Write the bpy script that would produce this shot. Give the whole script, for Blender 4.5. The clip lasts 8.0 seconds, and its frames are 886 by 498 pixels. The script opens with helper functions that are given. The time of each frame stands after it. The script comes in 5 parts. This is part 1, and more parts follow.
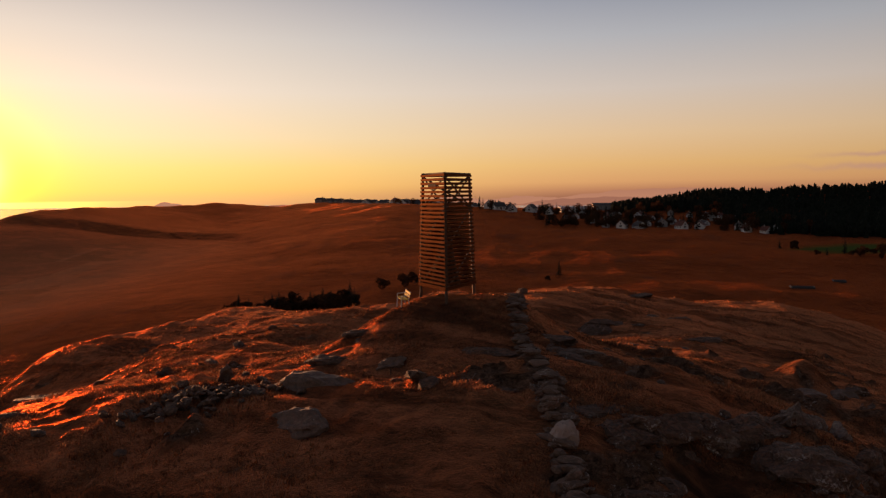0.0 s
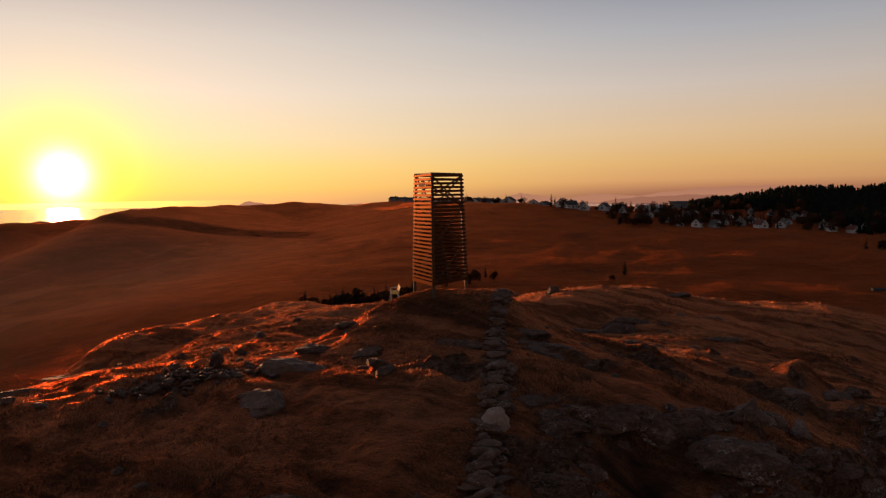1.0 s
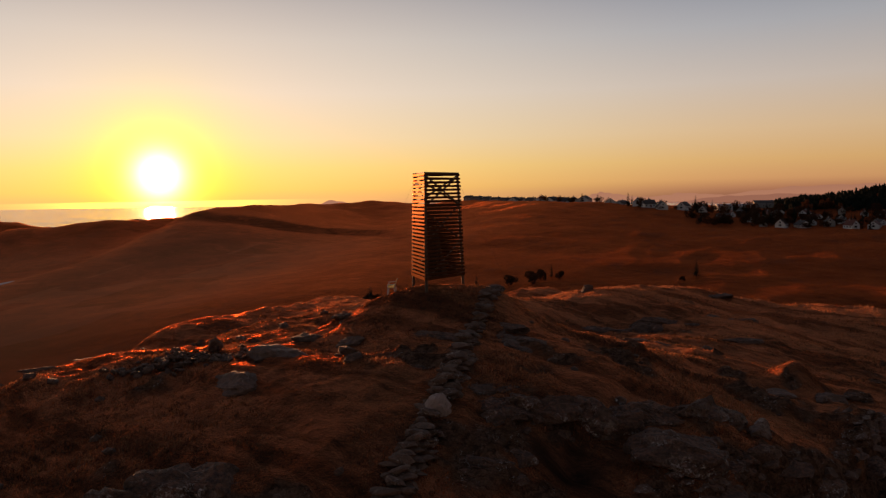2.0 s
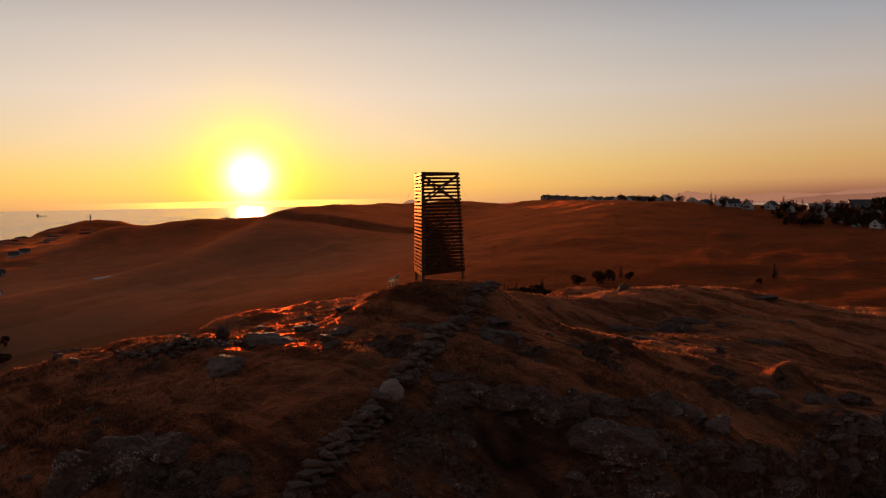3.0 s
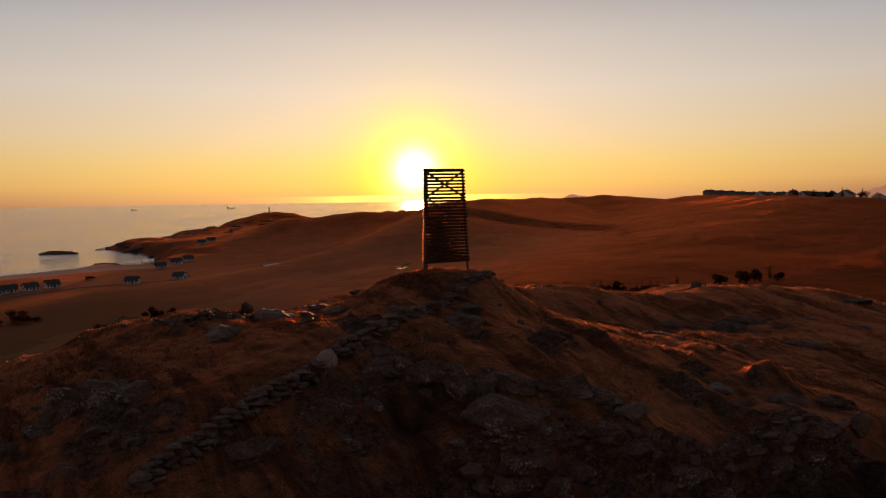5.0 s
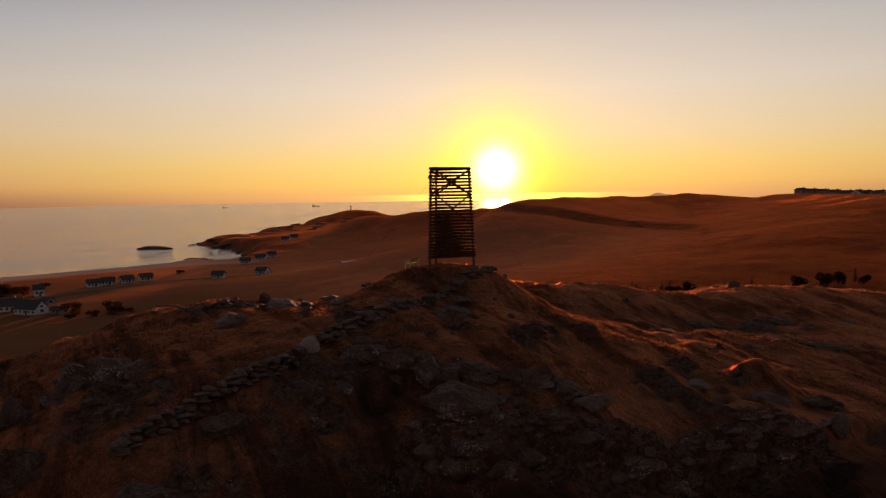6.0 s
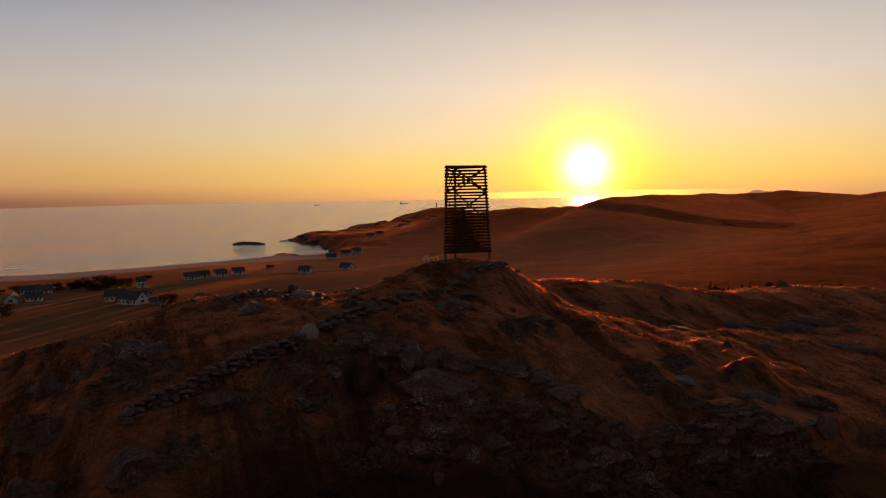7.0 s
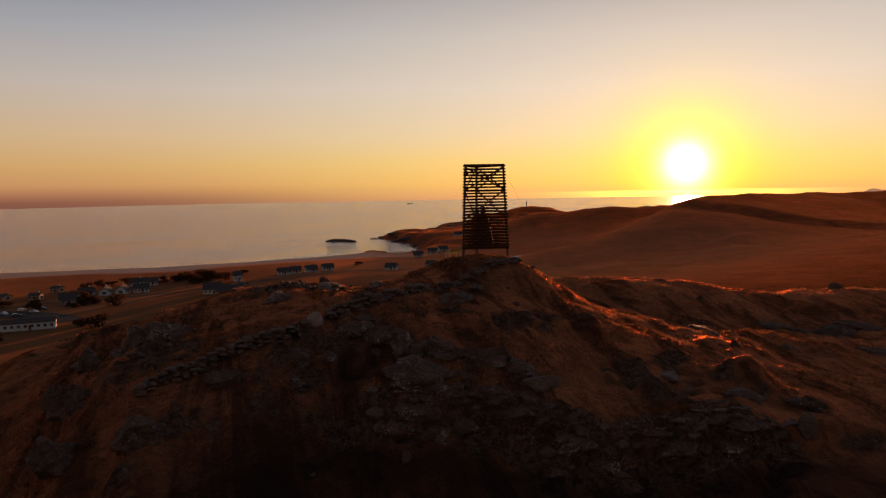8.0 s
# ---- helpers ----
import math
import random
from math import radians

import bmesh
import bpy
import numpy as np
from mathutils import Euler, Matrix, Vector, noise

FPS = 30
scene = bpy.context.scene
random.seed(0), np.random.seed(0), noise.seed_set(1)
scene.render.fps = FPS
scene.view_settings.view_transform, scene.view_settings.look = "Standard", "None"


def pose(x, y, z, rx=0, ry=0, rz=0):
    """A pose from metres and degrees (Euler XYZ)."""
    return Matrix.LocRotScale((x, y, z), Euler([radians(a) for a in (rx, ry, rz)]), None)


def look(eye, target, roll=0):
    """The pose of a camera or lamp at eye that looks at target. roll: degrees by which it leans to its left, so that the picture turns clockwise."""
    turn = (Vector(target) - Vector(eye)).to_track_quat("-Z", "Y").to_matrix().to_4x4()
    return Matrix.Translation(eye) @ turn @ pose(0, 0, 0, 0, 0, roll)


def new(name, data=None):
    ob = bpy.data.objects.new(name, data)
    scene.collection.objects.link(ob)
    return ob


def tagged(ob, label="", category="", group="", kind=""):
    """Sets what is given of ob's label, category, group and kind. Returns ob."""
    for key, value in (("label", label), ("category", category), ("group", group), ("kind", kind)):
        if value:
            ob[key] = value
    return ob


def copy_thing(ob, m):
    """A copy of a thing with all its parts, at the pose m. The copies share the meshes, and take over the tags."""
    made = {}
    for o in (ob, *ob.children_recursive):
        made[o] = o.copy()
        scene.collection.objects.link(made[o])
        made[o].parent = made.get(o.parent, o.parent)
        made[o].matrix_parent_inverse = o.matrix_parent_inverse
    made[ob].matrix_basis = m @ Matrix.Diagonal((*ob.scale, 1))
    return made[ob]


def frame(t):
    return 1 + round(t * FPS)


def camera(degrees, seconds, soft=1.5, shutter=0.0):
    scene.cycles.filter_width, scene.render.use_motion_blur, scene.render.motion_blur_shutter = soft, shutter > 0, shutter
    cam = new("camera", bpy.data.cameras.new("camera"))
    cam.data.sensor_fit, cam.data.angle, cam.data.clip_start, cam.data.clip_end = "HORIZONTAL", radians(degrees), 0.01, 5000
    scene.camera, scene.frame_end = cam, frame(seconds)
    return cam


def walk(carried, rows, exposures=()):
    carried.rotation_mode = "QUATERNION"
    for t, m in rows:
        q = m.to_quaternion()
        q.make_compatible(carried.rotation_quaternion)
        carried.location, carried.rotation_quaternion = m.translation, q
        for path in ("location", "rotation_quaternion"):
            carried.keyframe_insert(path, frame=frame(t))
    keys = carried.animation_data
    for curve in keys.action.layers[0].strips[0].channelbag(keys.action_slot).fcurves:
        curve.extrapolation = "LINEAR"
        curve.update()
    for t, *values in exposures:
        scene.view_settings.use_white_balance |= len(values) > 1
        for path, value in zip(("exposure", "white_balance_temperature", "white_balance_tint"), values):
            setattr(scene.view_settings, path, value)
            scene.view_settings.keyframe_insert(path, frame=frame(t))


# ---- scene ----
cam = camera(64.5, 8.0, soft=1.3)
PATH = [
    (0, (-0.296, -0.1, 5.905), (-0.307, 1.894, 5.748), -0.7),
    (0.5, (2.047, -0.864, 5.92), (1.931, 1.126, 5.761), -0.7),
    (1, (4.42, -1.471, 5.876), (4.193, 0.51, 5.718), -0.9),
    (1.5, (6.835, -1.905, 5.848), (6.498, 0.059, 5.689), -0.9),
    (3, (14.372, -2.503, 5.67), (13.705, -0.625, 5.515), -1.0),
    (3.5, (16.928, -2.413, 5.697), (16.154, -0.576, 5.537), -1.0),
    (4, (19.504, -2.18, 5.635), (18.626, -0.39, 5.475), -0.9),
    (4.5, (22.036, -1.791, 5.588), (21.057, -0.054, 5.426), -0.9),
    (6, (29.514, 0.294, 5.403), (28.253, 1.837, 5.239), -0.9),
    (6.5, (31.903, 1.211, 5.377), (30.549, 2.673, 5.211), -1.0),
    (7, (34.241, 2.266, 5.324), (32.798, 3.641, 5.157), -1.0),
    (7.5, (36.604, 3.532, 5.26), (35.075, 4.811, 5.093), -1.0),
    (8, (38.929, 4.968, 5.175), (37.319, 6.143, 5.009), -1.0),
]
EXPOSURE = 1.0
walk(cam, [(t, look(eye, target, roll)) for t, eye, target, roll in PATH], exposures=[(0.0, EXPOSURE + 0.25), (1.5, EXPOSURE + 0.12), (3.0, EXPOSURE), (8.0, EXPOSURE)])

# ---- light: a low sun over the sea and a clear evening sky ----
SUN_SIDE, SUN_HEIGHT = 34.8, 1.75
SUN = Vector((-math.sin(radians(SUN_SIDE)) * math.cos(radians(SUN_HEIGHT)), math.cos(radians(SUN_SIDE)) * math.cos(radians(SUN_HEIGHT)),
              math.sin(radians(SUN_HEIGHT))))
sun = new("sun", bpy.data.lights.new("sun", "SUN"))
sun.data.energy, sun.data.angle, sun.data.color = 2.9, radians(1.6), (1.0, 0.4, 0.17)
sun.matrix_world = look((SUN.x * 300, SUN.y * 300, 8.65), (0, 0, 0))  # the light itself comes 1.65 degrees over the horizon


def linear(r, g, b):
    return tuple(((v / 255 + 0.055) / 1.055) ** 2.4 if v > 10 else v / 255 / 12.92 for v in (r, g, b)) + (1.0,)


class Nodes:
    """Short hand for a node tree."""

    def __init__(self, tree):
        self.tree = tree
        tree.nodes.clear()

    def add(self, kind):
        return self.tree.nodes.new(kind)

    def put(self, socket, value):
        if isinstance(value, bpy.types.NodeSocket):
            self.tree.links.new(value, socket)
        else:
            socket.default_value = value

    def math(self, op, a, b=0.0, c=0.0):
        node = self.add("ShaderNodeMath")
        node.operation = op
        for k, v in enumerate((a, b, c)):
            self.put(node.inputs[k], v)
        return node.outputs[0]

    def vec(self, op, a, b=(0, 0, 0)):
        node = self.add("ShaderNodeVectorMath")
        node.operation = op
        self.put(node.inputs[0], a)
        self.put(node.inputs[1], b)
        return node.outputs["Value"] if op in ("DOT_PRODUCT", "LENGTH") else node.outputs[0]

    def mix(self, share, a, b, blend="MIX"):
        node = self.add("ShaderNodeMix")
        node.data_type, node.blend_type = "RGBA", blend
        self.put(node.inputs[0], share)
        self.put(node.inputs[6], a)
        self.put(node.inputs[7], b)
        return node.outputs[2]

    def ramp(self, value, stops):
        node = self.add("ShaderNodeValToRGB")
        while len(node.color_ramp.elements) < len(stops):
            node.color_ramp.elements.new(0.5)
        for element, (place, colour) in zip(node.color_ramp.elements, stops):
            element.position = place
            element.color = colour if len(colour) == 4 else (*colour, 1)
        self.put(node.inputs[0], value)
        return node.outputs[0]

    def noise(self, vector, scale, detail=4.0, rough=0.55, warp=0.0):
        node = self.add("ShaderNodeTexNoise")
        self.put(node.inputs["Vector"], vector)
        node.inputs["Scale"].default_value, node.inputs["Detail"].default_value = scale, detail
        node.inputs["Roughness"].default_value, node.inputs["Distortion"].default_value = rough, warp
        return node.outputs[0]

    def noise_colour(self, vector, scale):
        node = self.add("ShaderNodeTexNoise")
        self.put(node.inputs["Vector"], vector)
        node.inputs["Scale"].default_value = scale
        return node.outputs["Color"]

    def step(self, value, low, high):
        node = self.add("ShaderNodeMapRange")
        node.interpolation_type = "SMOOTHSTEP"
        self.put(node.inputs[0], value)
        node.inputs[1].default_value, node.inputs[2].default_value = low, high
        return node.outputs[0]

    def bump(self, height, strength, distance, normal=None):
        node = self.add("ShaderNodeBump")
        node.inputs["Strength"].default_value, node.inputs["Distance"].default_value = strength, distance
        self.put(node.inputs["Height"], height)
        if normal is not None:
            self.put(node.inputs["Normal"], normal)
        return node.outputs[0]


world = bpy.data.worlds.new("evening_sky")
scene.world = world
world.use_nodes = True
n = Nodes(world.node_tree)
way = n.add("ShaderNodeTexCoord").outputs["Generated"]
height = n.add("ShaderNodeSeparateXYZ")
n.put(height.inputs[0], way)
rise = n.math("MULTIPLY", n.math("ARCSINE", height.outputs[2]), 57.2958)
off = n.math("MULTIPLY", n.math("ARCCOSINE", n.math("MINIMUM", n.vec("DOT_PRODUCT", way, tuple(SUN)), 0.999999)), 57.2958)
place = n.math("MULTIPLY_ADD", rise, 1 / 32, 2 / 32)


def evening(stops):
    """Colours by height over the horizon in degrees."""
    return n.ramp(place, [((e + 2) / 32, linear(*c)) for e, c in stops])


away_from_sun = evening(((-1.0, (126, 80, 70)), (-0.4, (138, 88, 74)), (0.1, (172, 116, 88)), (0.8, (203, 149, 102)), (2.2, (211, 166, 111)), (4.5, (211, 178, 141)), (8.0, (196, 181, 171)),
                         (12.0, (166, 165, 170)), (15.5, (135, 138, 152)), (29.0, (103, 106, 124))))
under_sun = evening(((-1.0, (196, 142, 104)), (-0.3, (214, 164, 104)), (0.5, (221, 178, 102)), (2.2, (220, 188, 119)), (4.5, (213, 191, 155)), (8.0, (206, 191, 176)),
                     (12.0, (189, 179, 171)), (15.5, (163, 156, 155)), (29.0, (118, 115, 126))))


def fade(width, power):
    """1 towards the sun, falling off within that many degrees."""
    return n.math("EXPONENT", n.math("MULTIPLY", n.math("POWER", n.math("DIVIDE", off, width), power), -1.0))


def grey(share):
    node = n.add("ShaderNodeCombineColor")
    for k in range(3):
        n.put(node.inputs[k], share)
    return node.outputs[0]


broad = n.math("MULTIPLY_ADD", fade(32.0, 2.0), 0.28, n.math("MULTIPLY_ADD", fade(85.0, 5.0), 0.53, 0.44))
sky_colour = n.mix(1.0, n.mix(fade(36.0, 4.0), away_from_sun, under_sun), grey(broad), "MULTIPLY")
swallow = n.mix(fade(4.0, 1.5), (1, 1, 1, 1), (1.0, 0.95, 0.0, 1))
sky_colour = n.mix(1.0, sky_colour, swallow, "MULTIPLY")
sky_colour = n.mix(1.0, sky_colour, n.mix(1.0, grey(fade(2.8, 1.4)), (1.1, 1.05, 0.0, 1), "MULTIPLY"), "ADD")
sky_colour = n.mix(1.0, sky_colour, n.mix(1.0, grey(fade(1.2, 1.35)), (3.4, 3.4, 3.2, 1), "MULTIPLY"), "ADD")
# the last strip of sea before the horizon, with the sun's glint, is painted into the sky
strip = n.math("SUBTRACT", 1.0, n.step(rise, -0.32, -0.2))
sky_colour = n.mix(1.0, sky_colour, n.mix(1.0, grey(n.math("MULTIPLY", strip, fade(5.5, 1.6))), (2.2, 1.9, 0.25, 1), "MULTIPLY"), "ADD")
# two thin bars of cloud, low over the land
side = n.math("MULTIPLY", n.math("ARCTAN2", height.outputs[0], height.outputs[1]), 57.2958)
for across, up, wide, thick in ((31.5, 2.4, 3.2, 0.16), (32.5, 1.6, 5.0, 0.2)):
    u = n.math("POWER", n.math("ABSOLUTE", n.math("DIVIDE", n.math("SUBTRACT", side, across), wide)), 2.0)
    v = n.math("POWER", n.math("ABSOLUTE", n.math("DIVIDE", n.math("SUBTRACT", n.math("MULTIPLY_ADD", n.noise(way, 30.0, 5), 0.9, rise), up + 0.45), thick)), 2.0)
    bar = n.math("EXPONENT", n.math("MULTIPLY", n.math("ADD", u, v), -1.0))
    sky_colour = n.mix(n.math("MULTIPLY", bar, 0.65), sky_colour, linear(168, 128, 120))
air = n.add("ShaderNodeTexSky")
air.sky_type, air.sun_disc, air.sun_elevation, air.sun_rotation = "NISHITA", False, radians(SUN_HEIGHT), radians(-SUN_SIDE)
sky_colour = n.mix(0.02, sky_colour, air.outputs[0], "ADD")
back = n.add("ShaderNodeBackground")
n.put(back.inputs[0], sky_colour)
back.inputs[1].default_value = 0.47
n.put(n.add("ShaderNodeOutputWorld").inputs[0], back.outputs[0])


# ---- materials ----
def material(name, build):
    m = bpy.data.materials.new(name)
    m.use_nodes = True
    t = Nodes(m.node_tree)
    shader = t.add("ShaderNodeBsdfPrincipled")
    t.put(t.add("ShaderNodeOutputMaterial").inputs[0], shader.outputs[0])
    build(t, shader)
    return m


def where(t):
    return t.add("ShaderNodeNewGeometry").outputs["Position"]


def local(t):
    return t.add("ShaderNodeTexCoord").outputs["Object"]


def chance(t):
    return t.add("ShaderNodeObjectInfo").outputs["Random"]


def island_chance(t):
    return t.add("ShaderNodeNewGeometry").outputs["Random Per Island"]


def rock_colour(t, p, lichen_from=0.56):
    coarse, fine = t.noise(p, 0.9, 5, 0.6, 0.4), t.noise(p, 7.0, 6, 0.65)
    c = t.mix(coarse, (0.064, 0.035, 0.023, 1), (0.17, 0.092, 0.058, 1))
    c = t.mix(t.step(fine, 0.42, 0.72), c, (0.07, 0.044, 0.029, 1))
    lichen = t.math("MULTIPLY", t.step(t.noise(p, 3.2, 6, 0.72), lichen_from, lichen_from + 0.07), t.step(t.noise(p, 0.7, 2), 0.42, 0.58))
    c = t.mix(t.math("MULTIPLY", lichen, 0.5), c, (0.34, 0.26, 0.21, 1))
    moss = t.math("MULTIPLY", t.step(t.noise(p, 1.6, 5, 0.7), 0.47, 0.6), 0.85)
    c = t.mix(moss, c, (0.06, 0.031, 0.016, 1))
    bent = t.vec("ADD", t.vec("MULTIPLY", p, (0.6, 1.4, 2.4)), t.vec("MULTIPLY", t.noise_colour(p, 1.7), (1.6, 1.6, 1.6)))
    joint = t.add("ShaderNodeTexVoronoi")
    joint.feature = "DISTANCE_TO_EDGE"
    t.put(joint.inputs["Vector"], bent)
    joint.inputs["Scale"].default_value = 0.95
    cleft = t.step(joint.outputs["Distance"], 0.0, 0.03)
    grit = t.step(t.noise(p, 17.0, 6, 0.75), 0.4, 0.62)
    c = t.mix(t.math("MULTIPLY", grit, 0.6), c, t.mix(1.0, c, (2.1, 2.0, 1.9, 1), "MULTIPLY"))
    c = t.mix(t.math("MULTIPLY", t.step(t.noise(p, 4.0, 6, 0.7, 0.5), 0.48, 0.6), 0.65), c, (0.03, 0.018, 0.012, 1))
    fleck = t.math("MULTIPLY", t.step(t.noise(p, 10.0, 7, 0.8, 0.4), lichen_from + 0.03, lichen_from + 0.06), t.step(t.noise(p, 0.9, 3, 0.6), 0.5, 0.6))
    c = t.mix(t.math("MULTIPLY", fleck, 0.85), c, (0.62, 0.54, 0.48, 1))
    return t.mix(t.math("MULTIPLY_ADD", cleft, 0.4, 0.6), (0.014, 0.01, 0.008, 1), c), fine, cleft


def flank_glare(t, p):
    """Lighter colour in drifts on the landward flank of the hill, standing in for the sun's glare."""
    flank = t.step(t.vec("DOT_PRODUCT", p, (0.7, 0.7, 0.0)), 24.0, 34.0)
    return t.math("MULTIPLY", flank, t.math("MULTIPLY_ADD", t.step(t.noise(t.vec("MULTIPLY", p, (0.12, 0.4, 0.4)), 1.0, 6, 0.7, 0.6), 0.36, 0.62), 0.75, 0.25))


def streaks(t, p):
    """Bands of heather between the rock strata, drawn out along the hill."""
    across, along_ = t.vec("DOT_PRODUCT", p, (0.37, 0.93, 0.0)), t.vec("DOT_PRODUCT", p, (0.93, -0.37, 0.0))
    both = t.add("ShaderNodeCombineXYZ")
    t.put(both.inputs[0], t.math("MULTIPLY", along_, 0.07))
    t.put(both.inputs[1], t.math("MULTIPLY", across, 0.42))
    return t.step(t.noise(both.outputs[0], 1.0, 6, 0.68, 0.7), 0.47, 0.6)


def stalk_gloss(t, shader, share, rough, tint, normal=None):
    """Dry stalks and stained wood mirror the low glow at a glancing look, each a little; the tint adds painted sun red.
    """
    shine, angle, both = t.add("ShaderNodeBsdfGlossy"), t.add("ShaderNodeFresnel"), t.add("ShaderNodeMixShader")
    shine.inputs["Color"].default_value = tint
    shine.inputs["Roughness"].default_value = rough
    angle.inputs[0].default_value = 1.4
    if normal is not None:
        t.put(shine.inputs["Normal"], normal)
        t.put(angle.inputs["Normal"], normal)
    t.put(both.inputs[0], t.math("MULTIPLY", angle.outputs[0], share))
    t.put(both.inputs[1], shader)
    t.put(both.inputs[2], shine.outputs[0])
    out = [k for k in t.tree.nodes if k.bl_idname == "ShaderNodeOutputMaterial"][0]
    t.put(out.inputs[0], both.outputs[0])


def build_ground(t, s):
    p = where(t)
    zone = {}
    for k in ("rock", "sand", "field", "lawn", "moor", "black_ground", "pasture"):
        layer = t.add("ShaderNodeAttribute")
        layer.attribute_name = k
        zone[k] = layer.outputs["Fac"]
    large, mid, fine, speck = t.noise(p, 0.035, 4), t.noise(p, 0.32, 5, 0.6, 0.6), t.noise(p, 2.6, 6, 0.65), t.noise(p, 14.0, 4, 0.7)
    turf = t.mix(t.step(mid, 0.35, 0.65), (0.125, 0.045, 0.024, 1), (0.29, 0.105, 0.05, 1))
    turf = t.mix(t.step(large, 0.44, 0.58), turf, (0.1, 0.06, 0.03, 1))
    turf = t.mix(t.math("MULTIPLY", t.step(t.noise(p, 0.5, 5, 0.68, 0.6), 0.47, 0.58), 0.7), turf, (0.045, 0.028, 0.017, 1))
    turf = t.mix(t.math("MULTIPLY", t.step(fine, 0.5, 0.75), 0.75), turf, (0.38, 0.152, 0.07, 1))
    turf = t.mix(t.math("MULTIPLY", t.step(speck, 0.5, 0.75), 0.7), turf, (0.03, 0.019, 0.012, 1))
    turf = t.mix(t.math("MULTIPLY", t.step(t.noise(p, 0.11, 6, 0.65, 0.8), 0.46, 0.58), 0.6), turf, (0.04, 0.025, 0.015, 1))
    # flank lightened in the turf colour, for glare under the sun
    turf = t.mix(t.math("MULTIPLY", flank_glare(t, p), 0.5), turf, (0.36, 0.15, 0.07, 1))
    turf = t.mix(t.math("MULTIPLY", streaks(t, p), 0.8), turf, (0.034, 0.022, 0.013, 1))
    # the moor's red carries the sun's glare, put into its colour
    moor = t.mix(t.step(t.noise(t.vec("MULTIPLY", p, (0.022, 0.05, 0.05)), 1.0, 7, 0.68, 0.8), 0.42, 0.6), (0.075, 0.021, 0.007, 1), (0.024, 0.009, 0.005, 1))
    moor = t.mix(t.math("MULTIPLY", t.step(t.noise(p, 0.16, 6, 0.7), 0.5, 0.62), 0.7), moor, (0.026, 0.016, 0.009, 1))
    moor = t.mix(t.math("MULTIPLY", t.step(t.noise(p, 0.018, 5, 0.6), 0.5, 0.64), 0.6), moor, (0.034, 0.027, 0.012, 1))
    # pasture is duller, without the painted glare
    pasture = t.mix(t.step(t.noise(p, 0.06, 6, 0.65, 0.5), 0.42, 0.6), (0.04, 0.019, 0.009, 1), (0.016, 0.009, 0.006, 1))
    pasture = t.mix(t.math("MULTIPLY", t.step(t.noise(p, 0.2, 6, 0.7), 0.5, 0.62), 0.6), pasture, (0.05, 0.028, 0.015, 1))
    moor = t.mix(t.math("MULTIPLY", zone["pasture"], 0.85), moor, pasture)
    heath = t.mix(zone["moor"], turf, moor)
    rock, rough, cleft = rock_colour(t, p)
    c = t.mix(zone["rock"], heath, rock)
    meadow = t.mix(t.noise(p, 0.03, 3), (0.085, 0.05, 0.025, 1), (0.14, 0.076, 0.037, 1))
    meadow = t.mix(t.math("MULTIPLY", t.noise(p, 0.4, 5, 0.7), 0.4), meadow, (0.055, 0.036, 0.02, 1))
    plot = t.add("ShaderNodeTexVoronoi")
    plot.distance = "CHEBYCHEV"
    t.put(plot.inputs["Vector"], t.vec("MULTIPLY", p, (0.02, 0.011, 0.0)))
    plot.inputs["Scale"].default_value = 1.0
    tone = t.add("ShaderNodeSeparateColor")
    t.put(tone.inputs[0], plot.outputs["Color"])
    meadow = t.mix(t.math("MULTIPLY", t.step(tone.outputs[0], 0.3, 0.8), 0.75), meadow, (0.075, 0.058, 0.026, 1))
    meadow = t.mix(t.math("MULTIPLY", t.step(tone.outputs[1], 0.6, 0.7), 0.6), meadow, (0.19, 0.1, 0.05, 1))
    c = t.mix(zone["field"], c, meadow)
    c = t.mix(zone["lawn"], c, t.mix(t.noise(p, 0.2, 4), (0.05, 0.07, 0.016, 1), (0.075, 0.095, 0.024, 1)))
    c = t.mix(zone["sand"], c, t.mix(t.noise(p, 0.25, 4), (0.52, 0.32, 0.22, 1), (0.64, 0.43, 0.3, 1)))
    # black hollow, and shade put into the colour under the cliff
    c = t.mix(t.math("MULTIPLY", zone["black_ground"], 0.8), c, (0.013, 0.009, 0.007, 1))
    t.put(s.inputs["Base Color"], c)
    # dry stalks and heather throw low light forwards; the red tint stands in for glare
    s.inputs["Roughness"].default_value = 0.8
    s.inputs["Specular IOR Level"].default_value = 0.0
    s.inputs["Specular Tint"].default_value = (1.0, 0.6, 0.35, 1)
    bare = t.math("MAXIMUM", t.math("MAXIMUM", t.math("MAXIMUM", zone["rock"], zone["black_ground"]), t.math("MULTIPLY", zone["field"], 0.66)), t.math("MAXIMUM", zone["sand"], zone["lawn"]))
    # heather and bent grass in drifts, barer between; stronger where it stands in for sun glare
    drift = t.math("ADD", t.step(t.noise(t.vec("MULTIPLY", p, (0.032, 0.04, 0.04)), 1.0, 9, 0.74, 1.2), 0.4, 0.64), t.math("MULTIPLY", t.step(t.noise(p, 0.3, 6, 0.72, 0.5), 0.4, 0.66), 0.6))
    heather = t.math("MULTIPLY", t.math("MULTIPLY", zone["moor"], t.math("MULTIPLY_ADD", zone["pasture"], -0.85, 1.0)), t.math("MULTIPLY_ADD", drift, 0.55, 0.35))
    grown = t.math("SUBTRACT", 1.0, bare)
    t.put(s.inputs["Sheen Weight"], t.math("MULTIPLY", t.math("MULTIPLY", grown, t.math("MULTIPLY_ADD", t.math("MULTIPLY", streaks(t, p), t.math("SUBTRACT", 1.0, zone["moor"])), -0.75, 1.0)), t.math("MULTIPLY_ADD", heather, 0.5, t.math("MULTIPLY_ADD", zone["pasture"], -0.25, 0.5))))
    s.inputs["Sheen Roughness"].default_value = 0.4
